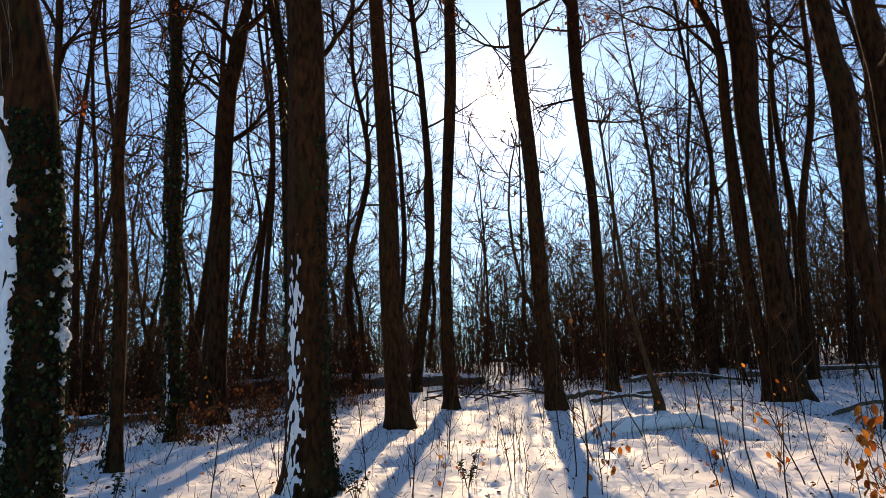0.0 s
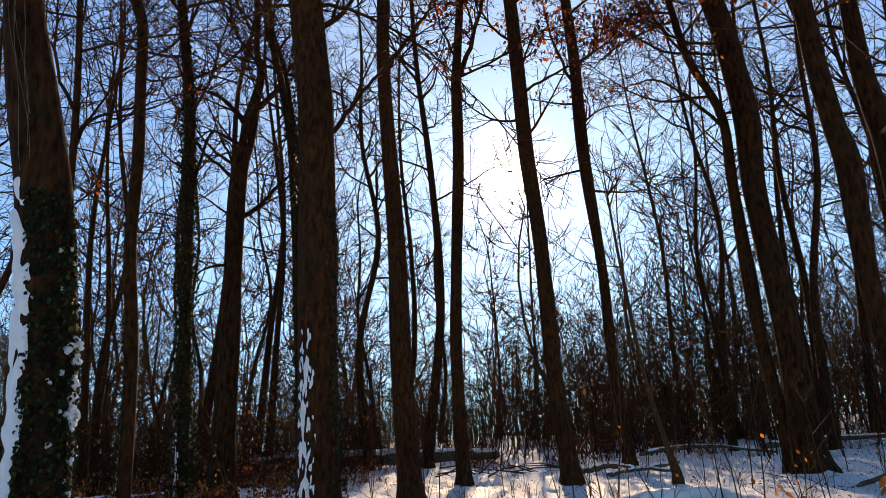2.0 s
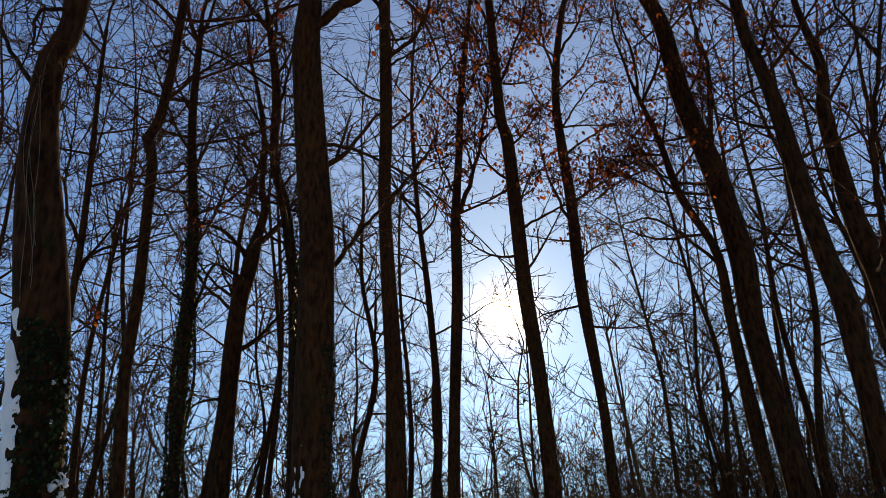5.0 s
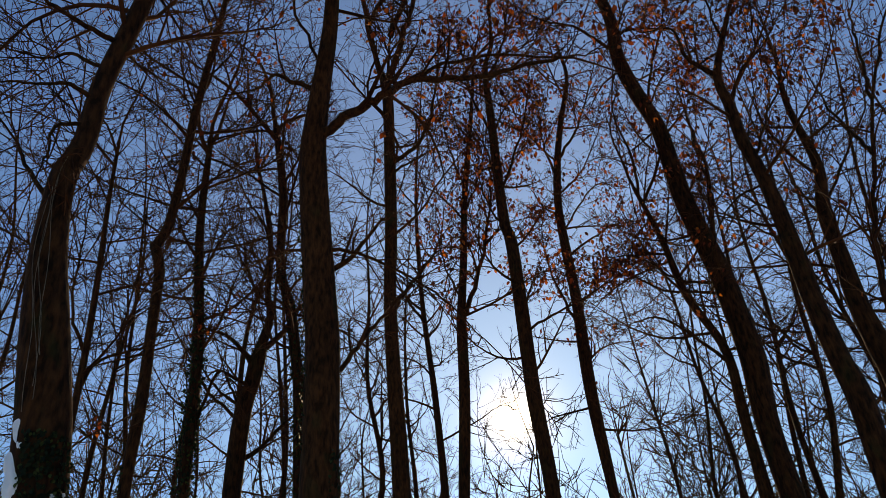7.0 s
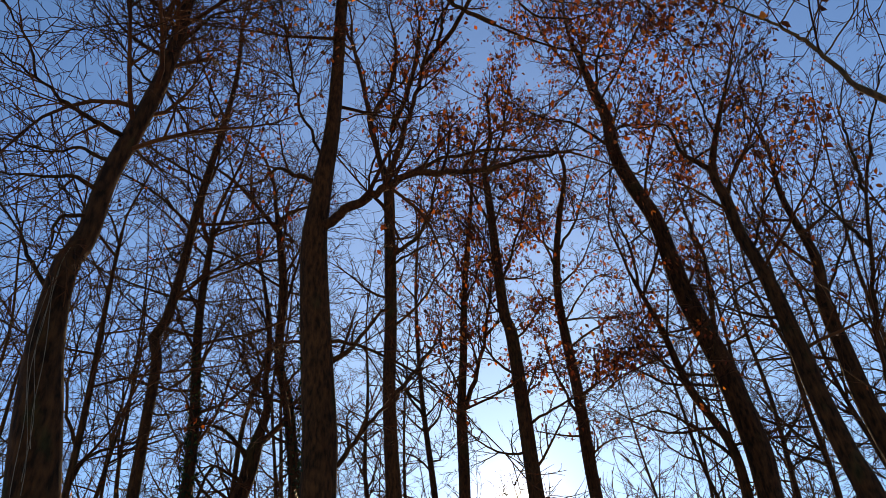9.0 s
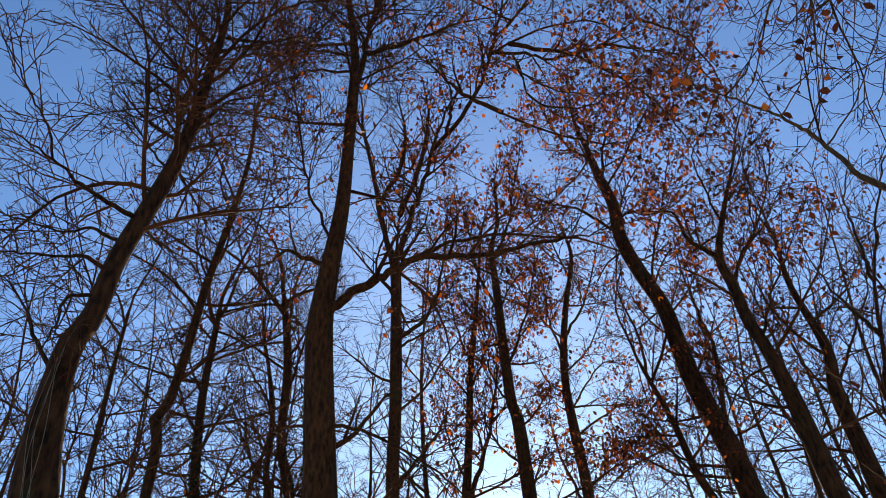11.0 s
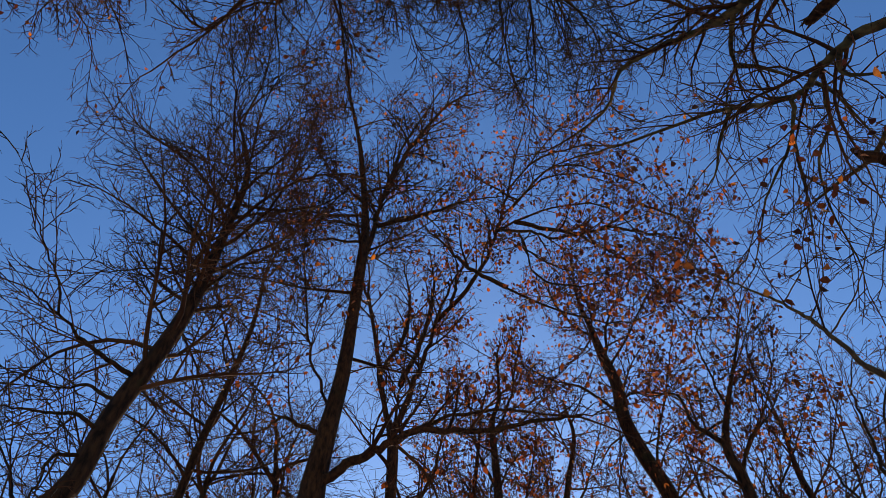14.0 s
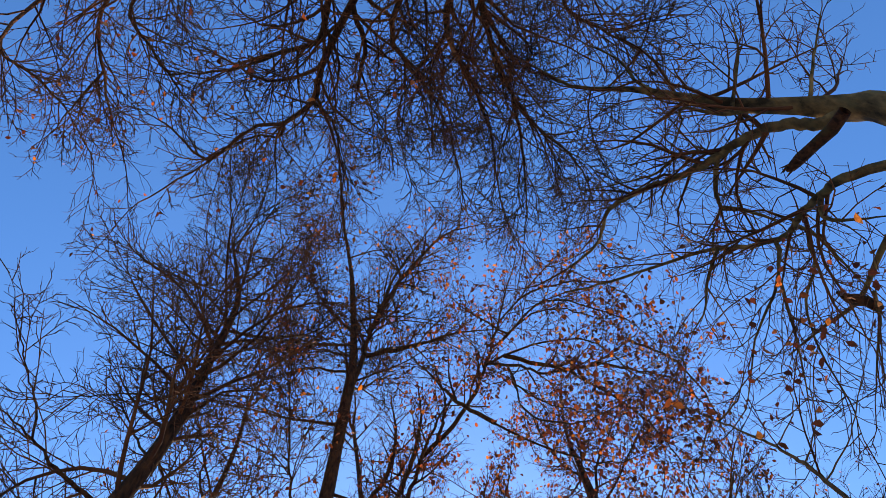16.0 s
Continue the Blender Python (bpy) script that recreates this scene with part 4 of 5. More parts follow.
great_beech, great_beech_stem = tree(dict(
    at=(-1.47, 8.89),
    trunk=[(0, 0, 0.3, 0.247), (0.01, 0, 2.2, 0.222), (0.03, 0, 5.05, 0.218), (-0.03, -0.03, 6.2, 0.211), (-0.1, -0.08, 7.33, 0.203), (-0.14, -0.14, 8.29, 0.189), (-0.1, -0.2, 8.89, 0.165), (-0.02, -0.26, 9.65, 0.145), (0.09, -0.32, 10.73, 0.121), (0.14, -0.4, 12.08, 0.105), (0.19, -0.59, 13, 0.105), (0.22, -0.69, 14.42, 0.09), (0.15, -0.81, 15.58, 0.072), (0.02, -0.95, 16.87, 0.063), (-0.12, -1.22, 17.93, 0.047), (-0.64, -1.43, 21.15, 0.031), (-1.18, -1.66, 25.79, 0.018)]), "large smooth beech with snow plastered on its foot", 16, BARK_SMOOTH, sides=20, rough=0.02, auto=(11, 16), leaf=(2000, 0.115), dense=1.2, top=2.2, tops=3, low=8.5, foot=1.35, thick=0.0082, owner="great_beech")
tree(dict(
    at=(-0.74, 14.18),
    trunk=[(-0.04, 0, 0.4, 0.207), (-0.11, -0.01, 2.6, 0.192), (-0.1, -0.01, 4.7, 0.166), (-0.19, -0.01, 8.19, 0.132), (-0.13, -0.01, 10.09, 0.134), (-0.11, -0.01, 12.3, 0.131), (-0.12, -0.01, 14.31, 0.127), (-0.32, -0.02, 15.22, 0.073), (-0.54, -0.03, 16.74, 0.061), (-0.79, -0.04, 18.53, 0.057), (-1.09, -0.06, 20.38, 0.052)]), "tall beech with a forked, leaf-holding crown", 17, BARK_SMOOTH, auto=(10, 14), leaf=(4400, 0.15), foot=1.45, low=8.0, dense=0.92, thick=0.0078, hold=0.8, owner="twin_beech")
tree(dict(
    at=(0.16, 17.35),
    trunk=[(0.01, 0, 0.4, 0.145), (0.01, 0, 2.7, 0.134), (0.13, 0, 4.6, 0.127), (0.35, 0, 7.27, 0.133), (0.42, 0, 9.2, 0.125), (0.46, 0, 9.71, 0.112), (0.62, -0.01, 11.17, 0.095), (0.78, -0.01, 12.96, 0.084), (1, -0.01, 14.53, 0.072), (1.27, -0.01, 16.49, 0.051), (1.51, -0.01, 18.68, 0.036)]), "thin straight tree that forks high up", 18, BARK_SMOOTH, auto=(9, 8), leaf=(900, 0.11), top=1.5, low=9.0, owner="pale_tree")
tree(dict(
    at=(2.23, 16.04),
    trunk=[(-0.03, 0, 0.4, 0.173), (-0.14, 0.02, 2, 0.167), (-0.16, 0.02, 4.9, 0.152), (-0.27, 0.04, 6.83, 0.167), (-0.3, 0.04, 9.09, 0.157), (-0.33, 0.05, 10.76, 0.151), (-0.43, 0.06, 11.31, 0.132), (-0.44, 0.06, 12.91, 0.124), (-0.43, 0.06, 14.89, 0.108), (-0.42, 0.06, 16.65, 0.082), (-0.17, 0.02, 17.57, 0.059), (-0.06, 0.01, 19.65, 0.036)]), "leaning trunk that stands before the low sun", 19, BARK_SMOOTH, auto=(6.5, 18), leaf=(2700, 0.135), foot=1.35, top=1.5, low=9.0, owner="sun_tree")
tree(dict(
    at=(3.97, 18.89),
    trunk=[(-0.01, 0, 0.4, 0.137), (-0.1, 0.02, 2.6, 0.135), (-0.09, 0.02, 4.7, 0.122), (-0.22, 0.05, 7.7, 0.162), (-0.18, 0.04, 10.34, 0.148), (-0.22, 0.05, 12.13, 0.137), (-0.22, 0.05, 13.51, 0.117), (-0.06, 0.01, 14.94, 0.113), (0.25, -0.05, 16.49, 0.09), (0.72, -0.15, 18.36, 0.066), (0.68, -0.14, 19.58, 0.049)]), "thin leaning tree with sparse withered leaves", 20, BARK_SMOOTH, auto=(6, 18), leaf=(1500, 0.12), top=1.5, low=8.0, owner="thin_tree")
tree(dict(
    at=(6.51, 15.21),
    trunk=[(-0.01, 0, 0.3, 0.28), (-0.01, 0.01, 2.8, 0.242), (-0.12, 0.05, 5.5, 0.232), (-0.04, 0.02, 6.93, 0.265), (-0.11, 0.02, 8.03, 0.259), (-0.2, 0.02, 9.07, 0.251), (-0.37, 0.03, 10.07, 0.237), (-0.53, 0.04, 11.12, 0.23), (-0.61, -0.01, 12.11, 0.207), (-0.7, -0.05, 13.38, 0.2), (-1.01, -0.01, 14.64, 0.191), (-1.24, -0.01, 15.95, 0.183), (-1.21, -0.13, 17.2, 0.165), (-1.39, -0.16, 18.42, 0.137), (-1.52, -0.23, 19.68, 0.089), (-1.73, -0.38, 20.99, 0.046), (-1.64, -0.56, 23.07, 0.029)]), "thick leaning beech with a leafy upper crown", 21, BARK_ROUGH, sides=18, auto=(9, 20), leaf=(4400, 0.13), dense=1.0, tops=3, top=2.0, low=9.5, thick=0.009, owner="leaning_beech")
tree(dict(
    at=(6.22, 15.39),
    trunk=[(-0.00, 0.00, 0.3, 0.129), (-0.10, 0.04, 1.8, 0.123), (-0.19, 0.08, 3.4, 0.117), (-0.18, 0.07, 5.8, 0.111), (-0.18, 0.07, 7.3, 0.097), (-0.63, 0.26, 8.8, 0.091), (-0.82, 0.33, 10.3, 0.073), (-1.14, 0.46, 12.0, 0.049)],
    limbs=[[(-0.57, 0.23, 6.96), (-1.16, 0.47, 8.34), (-1.97, 0.8, 8.4)],
           [(-0.84, 0.34, 9.83), (-1.52, 0.62, 10.13), (-2.24, 0.9, 9.66)]]), "slim stem that rises beside a thick beech", 22, BARK_SMOOTH, auto=(7, 12), leaf=(250, 0.08))
tree(dict(
    at=(6.10, 10.91),
    trunk=[(0, 0, 1.1, 0.15), (-0.13, 0.07, 2.8, 0.14), (-0.09, 0.05, 4.66, 0.186), (-0.16, 0.09, 5.36, 0.166), (-0.22, 0.12, 6.32, 0.156), (-0.23, 0.13, 7.3, 0.15), (-0.25, 0.14, 8.33, 0.135), (-0.31, 0.17, 9.15, 0.112), (-0.39, 0.22, 9.8, 0.11), (-0.4, 0.22, 10.66, 0.102), (-0.43, 0.24, 11.44, 0.082), (-0.13, 0.07, 12.36, 0.061), (0.28, -0.15, 13.37, 0.038), (0.64, -0.36, 14.21, 0.02)]), "dark leaning tree with ascending branches", 23, BARK_ROUGH, auto=(7, 10), leaf=(1300, 0.11), top=2.8, dense=0.95, thick=0.0078, owner="edge_tree")
tree(dict(
    at=(7.21, 12.00),
    trunk=[(0, 0, 4.9, 0.142), (-0.01, 0.01, 6.01, 0.191), (-0.06, 0.03, 6.75, 0.168), (-0.04, 0.02, 7.68, 0.15), (-0.02, 0.01, 8.71, 0.132), (0.14, -0.08, 9.67, 0.1), (0.08, -0.05, 10.73, 0.073), (0.06, -0.04, 11.52, 0.057), (0.2, -0.12, 12.77, 0.033)]), "dark trunk with steep forking branches", 24, BARK_ROUGH, auto=(6, 9), leaf=(500, 0.085), top=2.8, dense=0.8, thick=0.0075, owner="outer_tree")

broad_beech, _ = tree(OVERHEAD["near_right"], "broad beech with heavy sunlit limbs overhead", 41, BARK_PALE, sides=18, auto=(11.6, 16), top=1.2, girth=0.026, dense=1.05, rough=0.06, thick=0.008, leaf=(30, 0.08), crook=0.014, lift=0.01, owner="near_right")
tree(OVERHEAD["behind_left"], "tall beech whose limbs arch over the clearing", 42, BARK_SMOOTH, auto=(12.5, 0), leaf=(420, 0.13), dense=1.08, top=0.8, thick=0.0103, bare=0.04, girth=0.0075, crook=0.018, lift=-0.03, hold=-1.4, owner="behind_left")
tree(OVERHEAD["behind_right"], "tall beech with a dense spray of bare twigs", 43, BARK_SMOOTH, auto=(12.5, 0), dense=1.28, top=0.8, thick=0.0103, bare=0.04, girth=0.0075, crook=0.018, lift=-0.03, owner="behind_right")
tree(OVERHEAD["leafy_right"], "young beech that still holds orange leaves", 44, BARK_THIN, sides=10, auto=(6.0, 0), bare=0.2, leaf=(230, 0.085), dense=0.9, top=0.6, girth=0.006, thick=0.003, slim=0.011, crook=0.022, tops=0, owner="leafy_right")


# ---- more trees, copied from a few forms ----
def wood_form(seed, height, r, lean, leafy=0, limbs=4, label="slender bare beech in the wood behind"):
    rnd = random.Random(seed)
    knots, x, y = [], 0.0, 0.0
    for i in range(7):
        f = i / 6
        knots.append((x, y, 0.3 + (height - 0.3) * f, r * (1 - 0.9 * f ** 0.8)))
        x += rnd.gauss(lean, 0.3)
        y += rnd.gauss(0, 0.3)
    spec = dict(at=(0, 0), trunk=knots, limbs=[])
    stem = Stem(knots)
    for i in range(limbs):
        z = height * rnd.uniform(0.35, 0.7)
        cx, cy, _ = stem.at(z)
        a, reach = rnd.uniform(0, 6.283), rnd.uniform(1.2, 2.6)
        ca, sa = math.cos(a), math.sin(a)
        spec["limbs"].append([(cx, cy, z), (cx + 0.45 * reach * ca, cy + 0.45 * reach * sa, z + 0.5 * reach), (cx + reach * ca, cy + reach * sa, z + 1.5 * reach)])
    return tree(spec, label, seed, BARK_SMOOTH, sides=8, limb_last=3, dense=0.5, thick=0.0105, step=0.5, auto=(height * 0.28, 20), top=height * 0.14, leaf=(leafy, 0.08))[0]


FORMS = [wood_form(101, 19, 0.13, 0.02), wood_form(102, 23, 0.14, -0.05), wood_form(103, 15, 0.09, 0.05, 250, label="young beech with a few withered leaves"),
         wood_form(104, 24, 0.15, -0.03), wood_form(105, 18, 0.11, -0.06), wood_form(106, 21, 0.14, 0.05, 0, 7)]
PLACES = [(-2.37, 22.67), (-6.11, 27.0), (-5.53, 29.1), (-0.69, 21.84), (7.5, 22.2), (9.3, 20.2), (-10.5, 23.2), (-9.2, 25.3), (-8.1, 18.45), (12.5, 19.5)]
for form, (px, py) in zip(FORMS, PLACES):
    form.matrix_basis = pose(px, py, ground_at(px, py), 0, 0, 0)
taken = list(PLACES)
picker = random.Random(77)
while len(taken) < 66:
    if len(taken) < 27:
        a, r = radians(picker.uniform(-36, -14)), picker.uniform(26, 38)
    elif len(taken) < 36:
        a, r = radians(picker.uniform(14, 31)), picker.uniform(23.5, 38)
    elif len(taken) < 61:
        a, r = radians(picker.uniform(-38, 38)), picker.uniform(18.5, 46)
    else:
        # unseen trees beside and behind the camera, added to hold back sky light
        a, r = radians(picker.uniform(50, 310)), picker.uniform(17, 36)
    px, py = r * math.sin(a), r * math.cos(a)
    if -12 < math.degrees(a) < -1 and r < 25 or -1 <= math.degrees(a) < 10 and r < 36 or math.degrees(a) > 10 and r < 22:
        continue
    if 2.5 < px < 8.5 and py > 18 and picker.random() < 0.85:
        continue
    if all((px - qx) ** 2 + (py - qy) ** 2 > 3.2 for qx, qy in taken):
        taken.append((px, py))
for i, (px, py) in enumerate(taken[len(FORMS):]):
    size = picker.uniform(0.8, 1.2)
    copy_thing(FORMS[picker.randrange(len(FORMS))], pose(px, py, ground_at(px, py, 0.03), picker.gauss(0, 1.6), picker.gauss(0, 1.6), picker.uniform(0, 360)) @ Matrix.Scale(size, 4))


# ---- the far wood and the undergrowth ----
def scattered(name, forms, spots, mat, label, category, rnd):
    s = Soup()
    packed = [(np.concatenate(f.v), np.concatenate(f.f)) for f in forms]
    for px, py, size in spots:
        v, f = packed[rnd.randrange(len(packed))]
        a = rnd.uniform(0, 6.283)
        m = np.array(((math.cos(a), -math.sin(a), 0), (math.sin(a), math.cos(a), 0), (0, 0, 1))) * size
        s.add(v @ m.T + np.array((px, py, ground_at(px, py, 0.05))), f)
    return tagged(new(name, s.mesh(name, mat)), label, category, "", "stuff")


def sticks(soup, a, b, r):
    """Many straight tapering twigs at once, from the points a to the points b."""
    d = b - a
    ref = np.where(np.abs(d[:, 2:3]) > 0.8 * np.linalg.norm(d, axis=1)[:, None], np.array([[1.0, 0, 0]]), np.array([[0, 0, 1.0]]))
    u = np.cross(d, ref)
    u /= np.linalg.norm(u, axis=1)[:, None] + 1e-9
    w = np.cross(d, u)
    w /= np.linalg.norm(w, axis=1)[:, None] + 1e-9
    c, s = RING[3]
    off = c[None, :, None] * u[:, None, :] + s[None, :, None] * w[:, None, :]
    v = np.concatenate((a[:, None, :] + off * r, b[:, None, :] + off * r * 0.45), 1)
    f = tube_faces(2, 3)[None] + 6 * np.arange(len(a))[:, None, None]
    soup.add(v, f)


def far_tree(seed):
    rnd, nr = random.Random(seed), np.random.RandomState(seed)
    s = Soup()
    p, pts = Vector((0, 0, -0.2)), []
    h = rnd.uniform(9, 18)
    for i in range(9):
        pts.append(p.copy())
        p = p + Vector((rnd.gauss(0, 0.026 * h), rnd.gauss(0, 0.026 * h), h / 8))
    r = h * rnd.uniform(0.004, 0.008)
    s.tube([q[:] for q in pts], [r * (1 - 0.11 * i) for i in range(9)], 5)
    for i in range(18):
        f = rnd.uniform(0.08, 0.97)
        q = np.array(pts[int(f * 8)].lerp(pts[min(int(f * 8) + 1, 8)], f * 8 % 1))
        a, rise, reach = rnd.uniform(0, 6.283), rnd.uniform(0.0, 1.3), rnd.uniform(1.2, 2.8)
        line = q + np.cumsum(nr.normal((math.cos(a) * reach / 3, math.sin(a) * reach / 3, rise * reach / 3), 0.14, (3, 3)), 0)
        line = np.vstack((q, line))
        s.tube(line, [r * 0.35, r * 0.25, r * 0.15, 0.008], 3)
        t = nr.uniform(0.3, 2.99, 7)
        k = t.astype(int)
        base = line[k] + (line[k + 1] - line[k]) * (t - k)[:, None]
        sticks(s, base, base + (line[k + 1] - line[k]) * nr.uniform(0.5, 1.0, (7, 1)) + nr.normal((0, 0, 0.2), 0.33, (7, 3)), 0.026)
    return s


rnd_far = random.Random(5)
spots = []
for _ in range(390):
    a, r = radians(rnd_far.uniform(-40, 40)), rnd_far.uniform(33, 105)
    if 3.5 < r * math.sin(a) < 9 and r < 55 and rnd_far.random() < 0.6:
        continue
    spots.append((r * math.sin(a), r * math.cos(a), rnd_far.uniform(0.8, 1.15)))
for _ in range(95):
    a, r = radians(rnd_far.uniform(7, 33)), rnd_far.uniform(28, 60)
    spots.append((r * math.sin(a), r * math.cos(a), rnd_far.uniform(0.35, 0.65)))
# out of view: added behind the camera so less sky reaches the trunks
for _ in range(26):
    a, r = radians(rnd_far.uniform(45, 315)), rnd_far.uniform(14, 60)
    spots.append((r * math.sin(a), r * math.cos(a), rnd_far.uniform(0.8, 1.15)))
scattered("far_wood", [far_tree(200 + i) for i in range(9)], spots, BARK_THIN, "dense leafless wood fading up the slope, plus unseen trees added behind", "woodland", rnd_far)


def brush_form(seed, height):
    """One to three thin crooked stems with rising side twigs."""
    rnd, nr = random.Random(seed), np.random.RandomState(seed)
    s = Soup()
    for _ in range(rnd.choice((1, 2, 3))):
        x, y, d = rnd.gauss(0, 0.25), rnd.gauss(0, 0.25), nr.normal(0, 0.12, 2)
        knots = 7
        z = np.linspace(0, height * rnd.uniform(0.75, 1.1), knots)
        sway = np.cumsum(nr.normal(0, 0.055 * height / 4, (knots, 2)), 0)
        line = np.stack((x + d[0] * z + sway[:, 0], y + d[1] * z + sway[:, 1], z - 0.05), -1)
        s.tube(line, np.linspace(0.008 + 0.0055 * height, 0.006, knots), 3)
        n = int(5 + 2.6 * height)
        t = nr.uniform(1.0, knots - 1.01, n)
        k = t.astype(int)
        base = line[k] + (line[k + 1] - line[k]) * (t - k)[:, None]
        reach = nr.normal((0, 0, 0.34), (0.36, 0.36, 0.2), (n, 3)) * (0.6 + 0.2 * height)
        sticks(s, base, base + reach, 0.0095)
        tip = base + reach * nr.uniform(0.4, 0.8, (n, 1))
        sticks(s, tip, tip + nr.normal((0, 0, 0.15), (0.2, 0.2, 0.1), (n, 3)) * (0.5 + 0.1 * height), 0.007)
    return s


spots = []
for _ in range(500):
    a, r = radians(rnd_far.uniform(-36, 36)), 18 + 34 * rnd_far.random() ** 0.9
    if abs(a) < 0.31 and r < 29:
        continue
    spots.append((r * math.sin(a), r * math.cos(a), rnd_far.uniform(0.7, 1.3)))
for _ in range(15):
    a, r = radians(rnd_far.gauss(16.5, 3.0)), rnd_far.uniform(24, 34)
    spots.append((r * math.sin(a), r * math.cos(a), rnd_far.uniform(0.8, 1.25)))
for _ in range(22):
    a, r = radians(rnd_far.uniform(6, 33)), rnd_far.uniform(24, 40)
    spots.append((r * math.sin(a), r * math.cos(a), rnd_far.uniform(0.8, 1.3)))
for _ in range(300):
    a, r = radians(rnd_far.uniform(-24, 16) if rnd_far.random() < 0.6 else rnd_far.gauss(4, 3.5)), rnd_far.uniform(21, 38)
    spots.append((r * math.sin(a), r * math.cos(a), rnd_far.uniform(0.35, 0.7)))
scattered("undergrowth", [brush_form(300 + i, 1.6 + 0.6 * i) for i in range(9)], spots, TWIG, "thicket of thin bare stems on the slope", "undergrowth", rnd_far)


def shrub(seed, height):
    """A low spreading tangle of fine twigs that has kept some leaves."""
    nr, rnd = np.random.RandomState(seed), random.Random(seed)
    thing = tagged(new("shrub"), "low tangled shrub with withered rust-brown leaves", "shrub", "shrubs under the trees")
    s, leaves = Soup(), Soup()
    n = 26
    a = np.stack((nr.normal(0, 0.4, n), nr.normal(0, 0.4, n), np.full(n, -0.05)), -1)
    b = a + nr.normal((0, 0, 0.5), (0.28, 0.28, 0.16), (n, 3)) * height
    c = b + nr.normal((0, 0, 0.3), (0.34, 0.34, 0.2), (n, 3)) * height
    f = b + (c - b) * nr.uniform(0.2, 1.0, (n, 1))
    sticks(s, a, b, 0.011)
    sticks(s, b, c, 0.008)
    sticks(s, f, f + nr.normal((0, 0, 0.1), 0.26, (n, 3)) * height, 0.006)
    for q in rnd.sample(list(np.vstack((f, c))), 26):
        add_leaf(leaves, q, True, rnd.uniform(0.06, 0.1), rnd)
    part("stem", s, TWIG, thing, "thin bare twigs")
    part("foliage", leaves, LEAF_DULL, thing, "withered rust-brown leaves")
    return thing


rnd_brush = random.Random(64)
SHRUBS = [shrub(320 + i, 1.0 + 0.25 * i) for i in range(6)]
for i in range(195):
    if i < 125:
        a, r, size = radians(rnd_brush.uniform(-31, -5)), rnd_brush.uniform(18.5, 29), rnd_brush.uniform(0.7, 1.2)
    elif i < 148:
        a, r, size = radians(rnd_brush.gauss(15.5, 4.5)), rnd_brush.uniform(22, 32), rnd_brush.uniform(0.9, 1.9)
    else:
        a, r, size = radians(rnd_brush.uniform(-6, 31)), rnd_brush.uniform(22, 32), rnd_brush.uniform(0.6, 1.1)
    px, py = r * math.sin(a), r * math.cos(a)
    place = pose(px, py, ground_at(px, py, 0.03), 0, 0, rnd_brush.uniform(0, 360)) @ Matrix.Scale(size, 4)
    if i < len(SHRUBS):
        SHRUBS[i].matrix_basis = place
    else:
        copy_thing(SHRUBS[rnd_brush.randrange(len(SHRUBS))], place)


# ---- ivy, vines and blown snow on the trunks ----
rnd_ivy = random.Random(9)
tree_ivy = part("ivy", ivy_on(ivy_tree_stem, 0.0, 3.55, 3300, 0.046, rnd_ivy, 0.05, radians(260), radians(368)), IVY, ivy_tree, "dark green ivy leaves")
part("snow_crust", snow_patch(ivy_tree_stem, 0.0, 3.68, radians(196), radians(268), 0.035, 11, 0.034, 0.22, 0.75), SNOW, ivy_tree, "white snow blown onto the bark")
CLUMPS = []
for _ in range(6):
    one, q = Soup(), Vector((0, 0, 0))
    for _ in range(6):
        lump(one, q, rnd_ivy.uniform(0.3, 0.62), rnd_ivy, rnd_ivy.uniform(0.5, 1.1))
        q = q + Vector((rnd_ivy.gauss(0, 0.3), rnd_ivy.gauss(0, 0.15), rnd_ivy.gauss(-0.1, 0.45)))
    CLUMPS.append(one.mesh("snow_clump", SNOW))
for i in range(44):
    edge = i < 30
    z = rnd_ivy.uniform(1.55, 2.45) if i < 18 else rnd_ivy.uniform(0.1, 3.2)
    a = radians(rnd_ivy.gauss(354, 6) if edge else rnd_ivy.uniform(268, 362))
    size = rnd_ivy.uniform(0.035, 0.065) if i < 18 else rnd_ivy.uniform(0.015, 0.035)
    cx, cy, r = ivy_tree_stem.at(z)
    ob = new("snow_clump", CLUMPS[i % 6])
    ob.parent = tree_ivy
    ob.matrix_basis = pose(cx + (r + 0.015) * math.cos(a), cy + (r + 0.015) * math.sin(a), z, rnd_ivy.uniform(-25, 25), rnd_ivy.uniform(-25, 25), rnd_ivy.uniform(0, 360)) @ Matrix.Scale(size, 4)
for i in range(4):
    z0, a = rnd_ivy.uniform(5.6, 6.8), rnd_ivy.uniform(radians(262), radians(318))
    strand = []
    for k in range(14):
        z = z0 - 0.17 * k
        cx, cy, r = ivy_tree_stem.at(z)
        aa = a + 0.12 * math.sin(0.7 * k + i)
        strand.append((cx + (r + 0.03) * math.cos(aa), cy + (r + 0.03) * math.sin(aa), z))
    s = Soup()
    s.tube(strand, np.full(14, 0.0035), 4)
    part("vine", s, BARK_DEAD, ivy_tree, "thin dry hanging vine")
part("ivy", ivy_on(ivy_pole_stem, 0.2, 9.2, 3200, 0.07, rnd_ivy, 0.13), IVY, ivy_pole, "ivy leaves all round the trunk")
part("ivy", ivy_on(hidden_tree_stem, 1.5, 9.5, 1300, 0.065, rnd_ivy, 0.07), IVY, hidden_tree, "ivy leaves along the trunk")
part("ivy", ivy_on(kinked_tree_stem, 0.1, 4.5, 420, 0.055, rnd_ivy, 0.05, radians(150), radians(260)), IVY, kinked_tree, "sparse ivy on one side")
